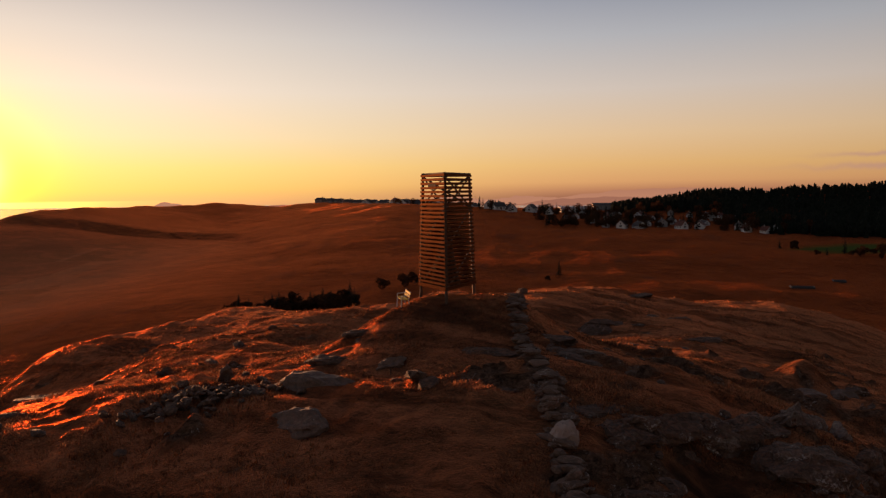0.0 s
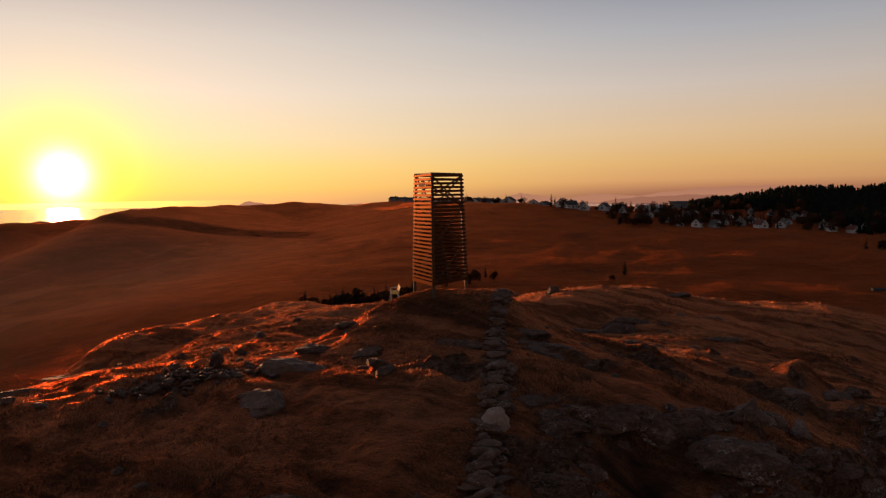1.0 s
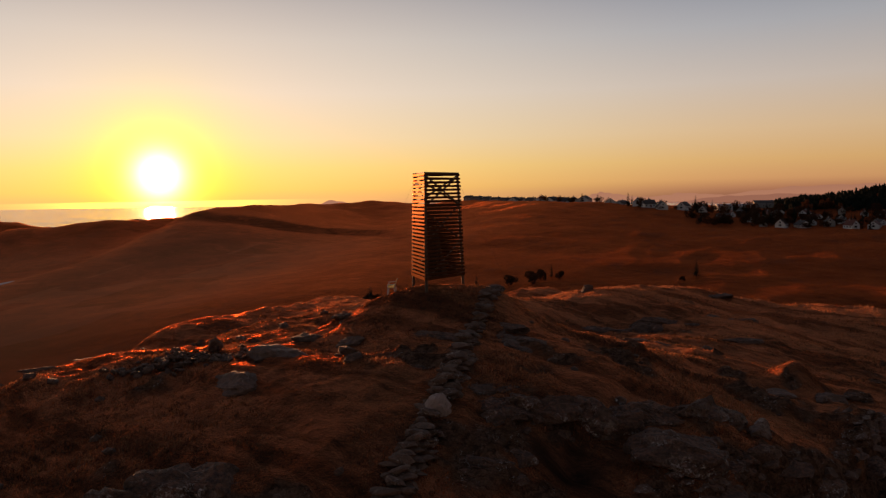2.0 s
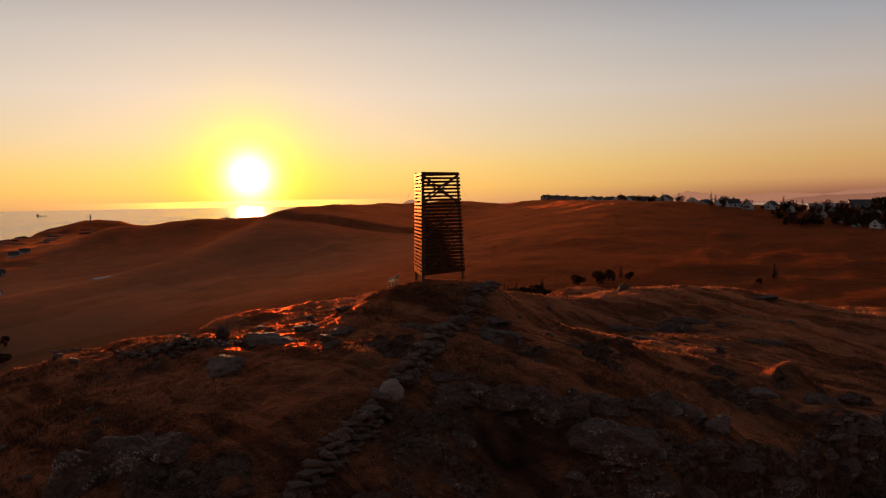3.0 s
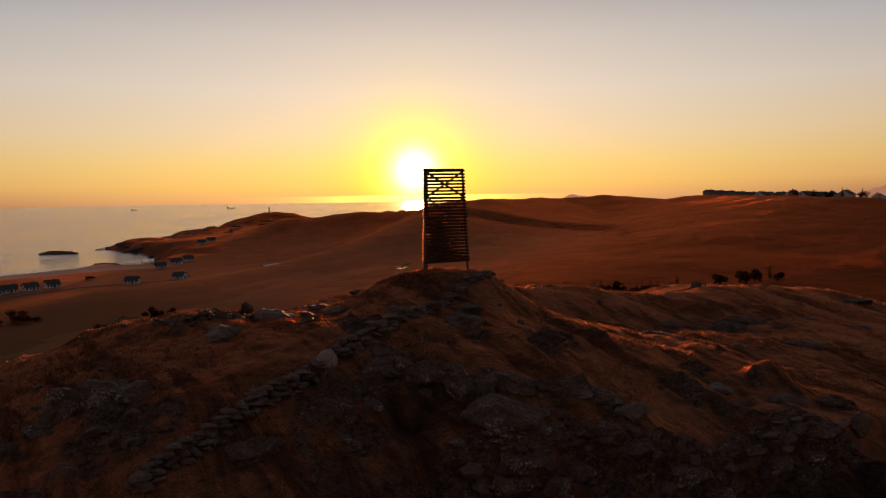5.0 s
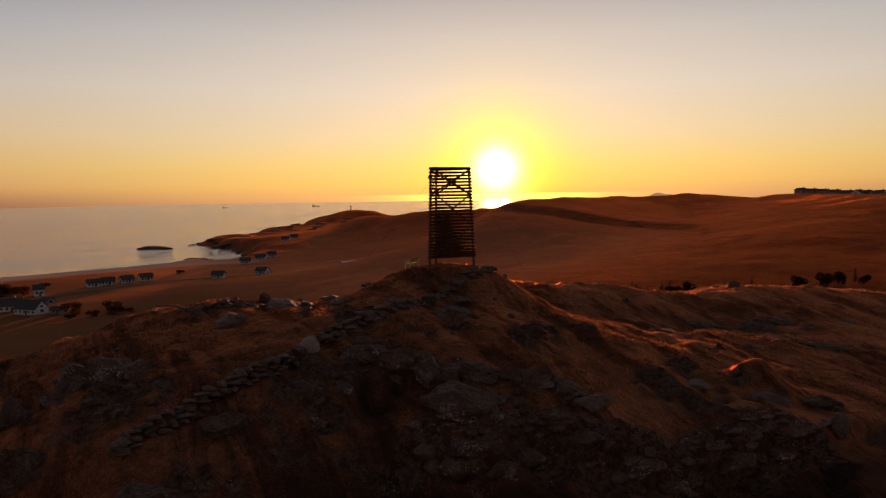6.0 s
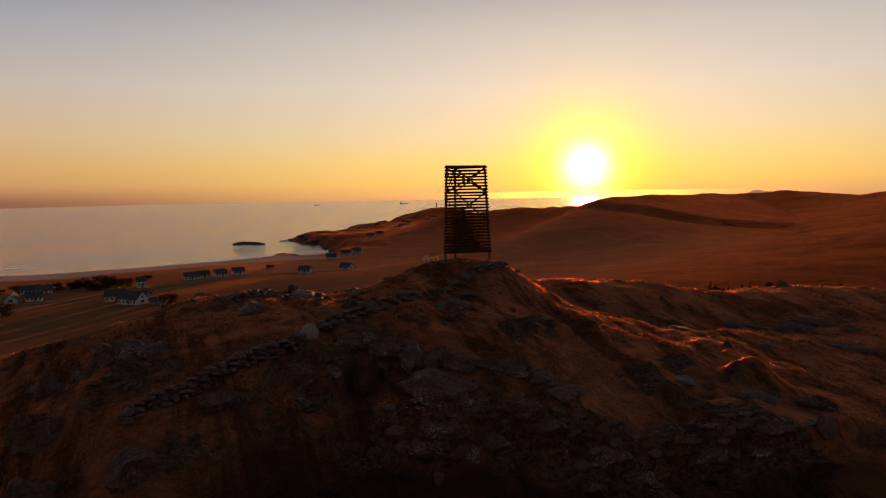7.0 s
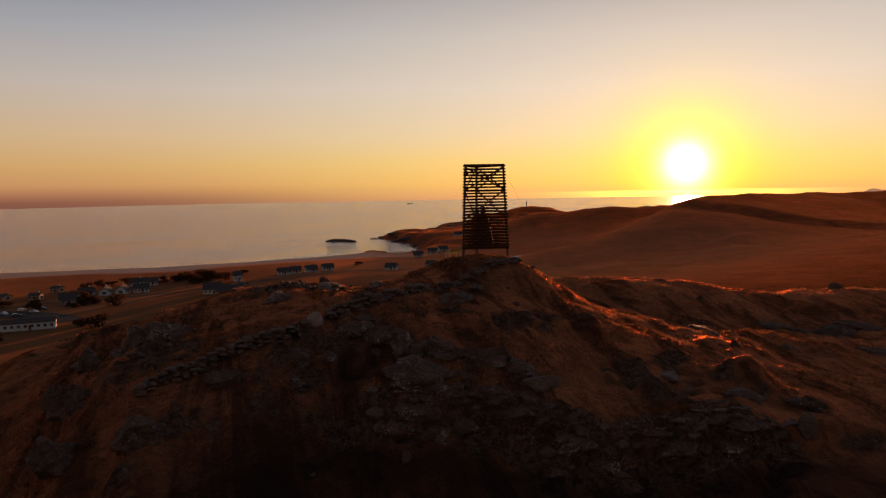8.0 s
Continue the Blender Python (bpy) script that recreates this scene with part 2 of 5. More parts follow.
    t.put(s.inputs["Sheen Tint"], t.mix(zone["field"], t.mix(zone["moor"], (1.0, 0.39, 0.17, 1), (1.0, 0.24, 0.07, 1)), (0.95, 0.33, 0.16, 1)))
    h = t.math("ADD", t.math("MULTIPLY", fine, 0.6), t.math("MULTIPLY", speck, 0.35))
    h = t.math("ADD", h, t.math("MULTIPLY", t.math("MULTIPLY", cleft, zone["rock"]), 0.5))
    # ploughed and mown fields lie flatter than the heath
    even = t.math("MULTIPLY_ADD", zone["field"], -0.92, 1.0)
    large_relief = t.bump(t.math("MULTIPLY", t.noise(p, 0.05, 6, 0.6, 0.5), t.math("SUBTRACT", zone["moor"], zone["field"])), 0.6, 2.2)
    relief = t.bump(t.math("MULTIPLY", t.noise(p, 0.25, 6, 0.65), even), 0.7, 1.4, large_relief)
    fur = t.bump(t.math("MULTIPLY", h, even), 1.0, 0.22, relief)
    t.put(s.inputs["Normal"], fur)
    stalks = t.math("MULTIPLY", grown, t.math("MULTIPLY_ADD", heather, 0.5, t.math("MULTIPLY_ADD", zone["moor"], -0.17, 0.29)))
    # gloss tinted red in place of the sun's glare over the land
    stalk_gloss(t, s.outputs[0], stalks, 0.43, (1.0, 0.2, 0.05, 1), fur)


def overgrown(t, c, p):
    """Turf and heather that creep over the flat tops of bedded rock."""
    up = t.add("ShaderNodeSeparateXYZ")
    t.put(up.inputs[0], t.add("ShaderNodeNewGeometry").outputs["Normal"])
    share = t.math("MULTIPLY", t.step(t.math("MULTIPLY_ADD", t.noise(p, 2.3, 6, 0.7), 0.9, up.outputs[2]), 1.02, 1.32), 0.92)
    turf = t.mix(t.step(t.noise(p, 5.0, 5, 0.7), 0.4, 0.62), (0.05, 0.024, 0.014, 1), (0.19, 0.078, 0.038, 1))
    return t.mix(share, c, turf)


def build_rock(t, s):
    c, fine, cleft = rock_colour(t, where(t))
    c = overgrown(t, c, where(t))
    t.put(s.inputs["Base Color"], t.mix(t.math("MULTIPLY", chance(t), 0.5), c, (0.11, 0.068, 0.046, 1)))
    s.inputs["Roughness"].default_value = 0.82
    s.inputs["Specular IOR Level"].default_value = 0.3
    t.put(s.inputs["Normal"], t.bump(t.math("ADD", fine, t.math("MULTIPLY", cleft, 0.5)), 1.0, 0.1, t.bump(t.noise(where(t), 2.2, 5, 0.65), 0.8, 0.2)))


def build_lichen_rock(t, s):
    c, fine, cleft = rock_colour(t, where(t), 0.5)
    c = overgrown(t, c, where(t))
    t.put(s.inputs["Base Color"], t.mix(t.math("MULTIPLY", chance(t), 0.4), c, (0.11, 0.068, 0.046, 1)))
    s.inputs["Roughness"].default_value = 0.82
    s.inputs["Specular IOR Level"].default_value = 0.3
    t.put(s.inputs["Normal"], t.bump(t.math("ADD", fine, t.math("MULTIPLY", cleft, 0.5)), 1.0, 0.1, t.bump(t.noise(where(t), 2.2, 5, 0.65), 0.8, 0.2)))


def build_wall_stone(t, s):
    c, fine, cleft = rock_colour(t, where(t), 0.54)
    t.put(s.inputs["Base Color"], t.mix(t.math("MULTIPLY", chance(t), 0.5), c, (0.15, 0.09, 0.062, 1)))
    s.inputs["Roughness"].default_value = 0.85
    s.inputs["Specular IOR Level"].default_value = 0.25
    t.put(s.inputs["Normal"], t.bump(fine, 1.0, 0.07))


def build_pale_rock(t, s):
    c, fine, cleft = rock_colour(t, where(t))
    c = t.mix(0.3, c, (0.2, 0.125, 0.09, 1))
    t.put(s.inputs["Base Color"], t.mix(0.45, c, overgrown(t, c, where(t))))
    s.inputs["Roughness"].default_value = 0.8
    t.put(s.inputs["Normal"], t.bump(fine, 0.9, 0.08))


def build_boulder(t, s):
    p = where(t)
    c = t.mix(t.noise(p, 2.4, 5, 0.6), (0.2, 0.135, 0.105, 1), (0.36, 0.255, 0.2, 1))
    c = t.mix(t.step(t.noise(p, 6.0, 5, 0.7), 0.58, 0.66), c, (0.13, 0.1, 0.085, 1))
    t.put(s.inputs["Base Color"], c)
    s.inputs["Roughness"].default_value = 0.85
    t.put(s.inputs["Normal"], t.bump(t.noise(p, 12.0, 5), 0.5, 0.03))


def build_grass(t, s):
    c = t.ramp(island_chance(t), [(0.0, (0.16, 0.061, 0.032)), (0.4, (0.33, 0.132, 0.066)), (0.75, (0.55, 0.245, 0.12)), (1.0, (0.29, 0.132, 0.06))])
    c = t.mix(t.math("MULTIPLY", t.step(t.noise(where(t), 0.17, 4, 0.6), 0.46, 0.56), 0.8), c, (0.105, 0.056, 0.025, 1))
    c = t.mix(t.math("MULTIPLY", t.step(t.noise(where(t), 0.5, 5, 0.68, 0.6), 0.47, 0.58), 0.82), c, (0.06, 0.026, 0.014, 1))
    c = t.mix(t.math("MULTIPLY", t.step(t.noise(where(t), 1.1, 5, 0.7), 0.54, 0.64), 0.6), c, (0.46, 0.2, 0.09, 1))
    clump = t.noise(where(t), 3.4, 5, 0.72)
    c = t.mix(t.math("MULTIPLY", t.step(clump, 0.53, 0.62), 0.75), c, (0.055, 0.026, 0.014, 1))
    c = t.mix(t.math("MULTIPLY", t.step(clump, 0.46, 0.38), 0.5), c, (0.48, 0.21, 0.095, 1))
    # the same painted glare on the blades
    c = t.mix(t.math("MULTIPLY", flank_glare(t, where(t)), 0.5), c, (0.5, 0.225, 0.105, 1))
    c = t.mix(t.math("MULTIPLY", streaks(t, where(t)), 0.85), c, (0.04, 0.027, 0.016, 1))
    t.put(s.inputs["Base Color"], c)
    s.inputs["Roughness"].default_value = 0.7
    s.inputs["Specular IOR Level"].default_value = 0.2
    dark_band = streaks(t, where(t))
    t.put(s.inputs["Sheen Weight"], t.math("MULTIPLY_ADD", dark_band, -0.5, 0.85))
    # sheen and gloss tints carry the sun's red
    s.inputs["Sheen Tint"].default_value = (1.0, 0.3, 0.1, 1)
    thin = t.add("ShaderNodeBsdfTranslucent")
    t.put(thin.inputs[0], c)
    both = t.add("ShaderNodeMixShader")
    both.inputs[0].default_value = 0.45
    t.put(both.inputs[1], s.outputs[0])
    t.put(both.inputs[2], thin.outputs[0])
    stalk_gloss(t, both.outputs[0], t.math("MULTIPLY_ADD", dark_band, -0.42, 0.5), 0.5, (1.0, 0.32, 0.11, 1))


def wood(dark, light, rough=0.75):
    def build(t, s):
        p = local(t)
        stretch = t.vec("MULTIPLY", p, (1.2, 9.0, 9.0))
        g = t.noise(stretch, 3.0, 6, 0.65, 0.8)
        c = t.mix(g, (*dark, 1), (*light, 1))
        c = t.mix(t.math("MULTIPLY", chance(t), 0.5), c, tuple(0.6 * v for v in dark) + (1,))
        c = t.mix(t.math("MULTIPLY", t.step(t.noise(p, 1.5, 4), 0.55, 0.75), 0.4), c, (0.16, 0.13, 0.11, 1))
        t.put(s.inputs["Base Color"], c)
        s.inputs["Roughness"].default_value = rough
        s.inputs["Specular IOR Level"].default_value = 0.15
        t.put(s.inputs["Normal"], t.bump(g, 0.5, 0.01))
    return build


def paint(colour, rough=0.6, wear=0.25, metal=0.0):
    def build(t, s):
        p = local(t)
        c = t.mix(t.math("MULTIPLY", t.noise(p, 1.3, 5, 0.65), wear * 2), (*colour, 1), tuple(0.55 * v for v in colour) + (1,))
        c = t.mix(t.math("MULTIPLY", chance(t), wear), c, tuple(0.7 * v for v in colour) + (1,))
        t.put(s.inputs["Base Color"], c)
        s.inputs["Roughness"].default_value, s.inputs["Metallic"].default_value = rough, metal
        s.inputs["Specular IOR Level"].default_value = 0.5 if rough < 0.65 else 0.15
        t.put(s.inputs["Normal"], t.bump(t.noise(p, 8.0, 4), 0.2, 0.02))
    return build


def build_water(t, s):
    p = where(t)
    s.inputs["Base Color"].default_value = (0.17, 0.095, 0.085, 1)
    s.inputs["IOR"].default_value = 1.33
    swell = t.noise(t.vec("MULTIPLY", p, (0.10, 0.022, 0.1)), 1.0, 5, 0.6, 0.6)
    chop = t.noise(t.vec("MULTIPLY", p, (0.6, 0.25, 0.6)), 1.0, 4, 0.6)
    # wind lanes: slick and ruffled water side by side
    lanes = t.noise(t.vec("MULTIPLY", p, (0.035, 0.006, 0.03)), 1.0, 6, 0.62, 0.8)
    gloss = t.math("MULTIPLY_ADD", t.step(lanes, 0.42, 0.62), 0.22, 0.04)
    ripple = t.bump(chop, 0.6, 0.45, t.bump(swell, 0.75, 2.2))
    t.put(s.inputs["Normal"], ripple)
    # the mirror of the evening sky grows towards the horizon
    mirror, angle, both = t.add("ShaderNodeBsdfGlossy"), t.add("ShaderNodeFresnel"), t.add("ShaderNodeMixShader")
    mirror.inputs["Color"].default_value = (1.0, 0.9, 0.85, 1)
    t.put(mirror.inputs["Roughness"], gloss)
    t.put(mirror.inputs["Normal"], ripple)
    angle.inputs[0].default_value = 1.33
    t.put(angle.inputs["Normal"], ripple)
    s.inputs["Specular IOR Level"].default_value = 0.0
    t.put(both.inputs[0], angle.outputs[0])
    t.put(both.inputs[1], s.outputs[0])
    t.put(both.inputs[2], mirror.outputs[0])
    out = [k for k in t.tree.nodes if k.bl_idname == "ShaderNodeOutputMaterial"][0]
    t.put(out.inputs[0], both.outputs[0])


def build_foam(t, s):
    t.put(s.inputs["Base Color"], t.mix(t.noise(where(t), 0.4, 4), (0.55, 0.5, 0.46, 1), (0.75, 0.7, 0.66, 1)))
    s.inputs["Roughness"].default_value = 0.9


def foliage(dark, light):
    def build(t, s):
        c = t.mix(island_chance(t), (*dark, 1), (*light, 1))
        c = t.mix(t.math("MULTIPLY", t.noise(where(t), 0.5, 3), 0.6), c, (*dark, 1))
        t.put(s.inputs["Base Color"], c)
        s.inputs["Roughness"].default_value = 0.85
        s.inputs["Specular IOR Level"].default_value = 0.1
        thin, both = t.add("ShaderNodeBsdfTranslucent"), t.add("ShaderNodeMixShader")
        t.put(thin.inputs[0], c)
        both.inputs[0].default_value = 0.45
        t.put(both.inputs[1], s.outputs[0])
        t.put(both.inputs[2], thin.outputs[0])
        out = [k for k in t.tree.nodes if k.bl_idname == "ShaderNodeOutputMaterial"][0]
        t.put(out.inputs[0], both.outputs[0])
    return build


def build_glass(t, s):
    s.inputs["Base Color"].default_value = (0.015, 0.016, 0.018, 1)
    s.inputs["Roughness"].default_value = 0.12


def haze_glow(colour):
    """Land far out at sea in one tone: the evening haze is painted as emission."""
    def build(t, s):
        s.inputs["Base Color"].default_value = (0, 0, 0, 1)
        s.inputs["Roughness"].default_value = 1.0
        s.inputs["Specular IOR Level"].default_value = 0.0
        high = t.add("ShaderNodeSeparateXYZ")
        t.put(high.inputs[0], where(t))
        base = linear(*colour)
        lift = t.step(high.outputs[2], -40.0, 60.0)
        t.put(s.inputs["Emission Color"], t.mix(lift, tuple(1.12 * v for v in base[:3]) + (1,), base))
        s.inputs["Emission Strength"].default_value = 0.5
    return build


GROUND = material("heath_and_rock", build_ground)
ROCK = material("grey_rock", build_rock)
BOULDER = material("pale_boulder", build_boulder)
PALE_ROCK = material("pale_rock", build_pale_rock)
LICHEN_ROCK = material("lichened_rock", build_lichen_rock)
WALL_STONE = material("field_stone", build_wall_stone)
GRASS = material("dry_grass", build_grass)


def build_board(t, s):
    wood((0.034, 0.0135, 0.0065), (0.085, 0.034, 0.0155))(t, s)
    s.inputs["Specular IOR Level"].default_value = 0.0
    # orange gloss tint stands in for low sun on the boards
    stalk_gloss(t, s.outputs[0], 0.85, 0.42, (1.0, 0.42, 0.18, 1))


BOARD = material("tarred_board", build_board)
POST = material("weathered_post", wood((0.09, 0.055, 0.036), (0.2, 0.13, 0.09), 0.6))
LOG = material("dead_branch", wood((0.06, 0.035, 0.02), (0.14, 0.085, 0.05)))
# the low sun's yellow is put into the plank colour
BENCH_WOOD = material("sun_yellow_bench_plank", wood((0.45, 0.32, 0.05), (0.66, 0.48, 0.08)))
BENCH_STEEL = material("white_bench_steel", paint((0.7, 0.66, 0.6), 0.45))
WIRE = material("steel_wire", paint((0.06, 0.045, 0.04), 0.7, 0.2))
WATER = material("sea_water", build_water)
FOAM = material("surf", build_foam)
WHITE_WALL = material("white_weatherboard", paint((0.68, 0.65, 0.62), 0.7, 0.15))
GREY_WALL = material("grey_weatherboard", paint((0.3, 0.28, 0.26), 0.7))
# wall colour holds the orange of the last sun
SUNLIT_WALL = material("sunlit_weatherboard", paint((0.5, 0.3, 0.14), 0.7))
RED_WALL = material("red_weatherboard", paint((0.24, 0.06, 0.035), 0.7))
ROOF = material("dark_roof_tile", paint((0.085, 0.07, 0.064), 0.85))
RED_ROOF = material("red_roof_tile", paint((0.13, 0.045, 0.03), 0.7))
PALE_ROOF = material("pale_sheet_roof", paint((0.55, 0.5, 0.47), 0.5))
TARMAC = material("road_tarmac", paint((0.05, 0.04, 0.034), 0.95))
GLASS = material("window_glass", build_glass)
NEEDLES = material("conifer_needles", foliage((0.012, 0.016, 0.01), (0.03, 0.035, 0.02)))
LEAVES = material("dark_leaves", foliage((0.045, 0.02, 0.01), (0.1, 0.045, 0.02)))
BARK = material("bark", wood((0.05, 0.035, 0.025), (0.1, 0.075, 0.055)))
CAR_WHITE = material("white_car_paint", paint((0.7, 0.7, 0.7), 0.25, 0.05))
CAR_DARK = material("dark_car_paint", paint((0.06, 0.06, 0.07), 0.25, 0.05))
RUBBER = material("black_rubber", paint((0.02, 0.02, 0.02), 0.8, 0.1))
HULL = material("ship_hull", paint((0.09, 0.07, 0.065), 0.6))
# far land glows in its haze colour and takes no light
FAR_NEAR = material("haze_glow_island", haze_glow((138, 88, 70)))
FAR_MID = material("haze_glow_shore", haze_glow((140, 93, 75)))
FAR_FAINT = material("haze_glow_mountain", haze_glow((163, 112, 88)))


# ---- mesh helpers ----
def finish(bm, name):
    mesh = bpy.data.meshes.new(name)
    bm.to_mesh(mesh)
    bm.free()
    return mesh


def part(name, data, mat, parent=None, label=""):
    """One mesh object, under a thing where one is given."""
    if isinstance(data, bmesh.types.BMesh):
        data = finish(data, name)
    if mat is not None and not data.materials:
        data.materials.append(mat)
    ob = new(name, data)
    if parent is not None:
        ob.parent = parent
    if label:
        ob["label"] = label
    return ob


def thing(name, m, label, category, group="", kind=""):
    """An Empty at the base of a thing."""
    ob = new(name)
    ob.matrix_basis = m
    ob.empty_display_size = 0.2
    return tagged(ob, label, category, group, kind)


def sheet(name, verts, faces):
    """A mesh from arrays; all faces have the same number of corners."""
    mesh = bpy.data.meshes.new(name)
    verts, faces = np.asarray(verts, np.float32), np.asarray(faces, np.int32)
    count, corners = faces.shape
    mesh.vertices.add(len(verts))
    mesh.vertices.foreach_set("co", verts.ravel())
    mesh.loops.add(count * corners)
    mesh.loops.foreach_set("vertex_index", faces.ravel())
    mesh.polygons.add(count)
    mesh.polygons.foreach_set("loop_start", np.arange(0, count * corners, corners, dtype=np.int32))
    mesh.polygons.foreach_set("loop_total", np.full(count, corners, np.int32))
    mesh.update(calc_edges=True)
    mesh.validate()
    return mesh


def soft(mesh):
    mesh.polygons.foreach_set("use_smooth", np.ones(len(mesh.polygons), bool))
    return mesh


def box(bm, size, m=Matrix(), bevel=0.0):
    made = bmesh.ops.create_cube(bm, size=1.0, matrix=m @ Matrix.Diagonal((*size, 1)))
    if bevel:
        edges = list({e for v in made["verts"] for e in v.link_edges})
        bmesh.ops.bevel(bm, geom=edges, offset=bevel, segments=1, affect="EDGES")


def tube(bm, p, q, r0, r1=None, sides=8):
    p, q = Vector(p), Vector(q)
    way_ = q - p
    m = Matrix.Translation((p + q) / 2) @ way_.to_track_quat("Z", "Y").to_matrix().to_4x4()
    bmesh.ops.create_cone(bm, cap_ends=True, segments=sides, radius1=r0, radius2=r0 if r1 is None else r1, depth=way_.length, matrix=m)


def along(p, q, out):
    """The pose of a board from p to q: x along it, y outwards."""
    p, q = Vector(p), Vector(q)
    x = (q - p).normalized()
    y = (Vector(out) - x * x.dot(Vector(out))).normalized()
    z = x.cross(y)
    return Matrix.Translation((p + q) / 2) @ Matrix((x, y, z)).transposed().to_4x4()


def stone_mesh(name, seed, detail=1, cuts=9, rough=0.05):
    """A stone of about unit size, split along flat faces, with worn edges."""
    rng = random.Random(seed)
    bm = bmesh.new()
    bmesh.ops.create_icosphere(bm, subdivisions=detail, radius=0.62)
    planes = []
    for _ in range(cuts):
        d = Vector((rng.gauss(0, 1), rng.gauss(0, 1), rng.gauss(0, 1.3))).normalized()
        planes.append((d, rng.uniform(0.3, 0.5)))
    shift = Vector((rng.uniform(0, 50), rng.uniform(0, 50), rng.uniform(0, 50)))
    for v in bm.verts:
        for d, limit in planes:
            over = v.co.dot(d) - limit
            if over > 0:
                v.co -= d * over
        q = v.co + shift
        crack = abs(noise.noise(q * 3.1)) ** 0.6
        v.co += v.co.normalized() * rough * (noise.noise(q * 2.2) + 0.6 * noise.noise(q * 5.5) + 0.35 * noise.noise(q * 12) + 1.3 * (crack - 0.5))
    mesh = finish(bm, name)
    return mesh


# ---- the lie of the land ----
SEA = -61.3

# the beacon hill: (x, y, reach across, reach along, height) of its swells and hollows
TOWER_HILL = [
    (3, 45, 60, 70, 30.20), (48, 82, 20, 18, 15.82), (-0.3, 37.2, 4.2, 4.2, 1.59), (2, 40, 4, 4, 1.00), (-4, 33, 4, 4, 0.21), (0, 30, 9, 9, 0.81),
    (-6, 20, 9, 9, 0.74), (-16, 25, 12, 12, 1.85), (-10, 38, 12, 12, -0.53), (6, 24, 7, 6, 1.79), (13, 27, 6, 6, 0.86), (20, 33, 8, 8, -0.51),
    (13, 38, 9, 9, -1.16), (-3, 13, 8, 7, 1.96), (8, 15, 9, 8, 0.39), (20, 20, 10, 9, -1.43),
]
BACK_OF_HILL = [
    (0, 50, 11, 9, -4.39), (14, 50, 10, 10, -1.09), (25, 48, 12, 12, -1.91), (-25, 46, 12, 12, 1.34), (-32, 66, 14, 14, 2.63), (-5, 72, 18, 16, -0.97),
    (16, 86, 14, 12, 3.56), (-38, 66, 10, 12, 6.51), (-20, 86, 13, 12, 2.49), (-32, 88, 12, 12, 9.46), (32, 66, 14, 14, -2.09), (28, 100, 16, 16, 0.02),
    (-2, 104, 14, 12, 8.86), (45, 82, 16, 16, -4.20), (0, -5, 20, 16, 0.27), (30, 8, 20, 16, -2.41), (-25, 5, 18, 18, 8.94),
]
SMALL_FORMS = [
    (8.4, 21.7, 1.9, 1.5, -0.40), (3, 19, 5, 4, 0.88), (1.9, 39, 2.2, 2.2, -0.13), (-1.9, 38.2, 1.8, 1.8, 0.51), (8.7, 22.7, 2.2, 1.7, -0.63), (17.5, 24, 3, 1.6, -0.33),
    (16.9, 40.8, 1.3, 1.3, 0.30), (18.1, 39.7, 1.3, 1.3, 0.40), (19.5, 38.4, 1.3, 1.3, 1.35), (14.9, 43.2, 1.6, 1.5, 0.25), (12.2, 41.6, 1.6, 1.4, -0.15),
]
BROWS = [
    (-40, 58, 9, 8, 1.12), (-28, 58, 8, 7, -0.71), (-14, 54, 8, 7, 0.14), (-22, 72, 8, 8, 1.56), (12, 75, 7, 5, 0.33), (4, 70, 7, 5, -0.41),
    (25, 77, 7, 6, -0.91), (36, 84, 8, 8, 0.32), (-14, 42, 6, 5, -0.16), (-20, 22, 6, 5, 0.40), (-26, 36, 6, 6, 0.12),
]
NEAR_SLOPE = [
    (3, 16, 6, 4, -0.01), (10, 20, 6, 4, -0.74), (16, 22, 6, 4, 1.32), (22, 28, 6, 5, -0.81), (6, 11, 8, 5, 1.20), (14, 13, 9, 6, 1.14),
    (-8, 12, 7, 5, -0.76), (-12, 20, 7, 6, -0.48), (-20, 30, 8, 8, 1.71), (-9, 28, 5, 4, -0.34), (3, 22, 4, 3.5, -0.60), (9, 33, 5, 4.5, 0.19),
    (10, 60, 9, 7, -3.44), (-8, 62, 10, 8, 0.73), (25, 45, 8, 8, -0.08), (22, 14, 9, 7, 0.23), (-4, 21, 4, 4, -0.24), (20, 72, 9, 8, -0.31),
    (-3.5, 35.5, 2.5, 2.5, 0.60), (3.5, 36, 2.5, 3, 0.92),
]
SWELLS = TOWER_HILL + BACK_OF_HILL + SMALL_FORMS + BROWS + NEAR_SLOPE
# the edge of a low cliff across the near slope, its foot on the right hand
SCARP = [(7.5, 18.6), (12.0, 21.3), (15.0, 23.8), (18.9, 28.3), (21.7, 32.9), (23.8, 36.6), (27, 42)]
# the shore, walked with the land on the right hand
SHORE = [(-690, -600), (-676, 40), (-640, 108), (-611, 172), (-600, 250), (-597, 310), (-604, 346), (-592, 372), (-566, 386), (-578, 420), (-615, 452), (-700, 487), (-800, 510),
         (-828, 524), (-862, 562), (-860, 615), (-896, 650), (-988, 735), (-1034, 850), (-1135, 999), (-1010, 1124), (-710, 1124), (-520, 1200), (-250, 1250), (0, 1150), (250, 1100),
         (900, 1050), (2500, 1000), (4700, -1000), (4700, -4700), (-690, -4700)]
# crests: (x, y, height) along each ridge
LONG_RIDGE = [(-338, 540, -12.5), (-343, 556, -5.5), (-340, 590, -2.3), (-335, 637, -2.3), (-322, 760, -3.5), (-316, 800, -5.0), (-243, 815, -2.2), (-190, 800, -5.5), (-146, 787, -3.0),
              (-60, 690, -3.5), (-17, 665, -4), (33, 650, -8), (110, 640, -13)]
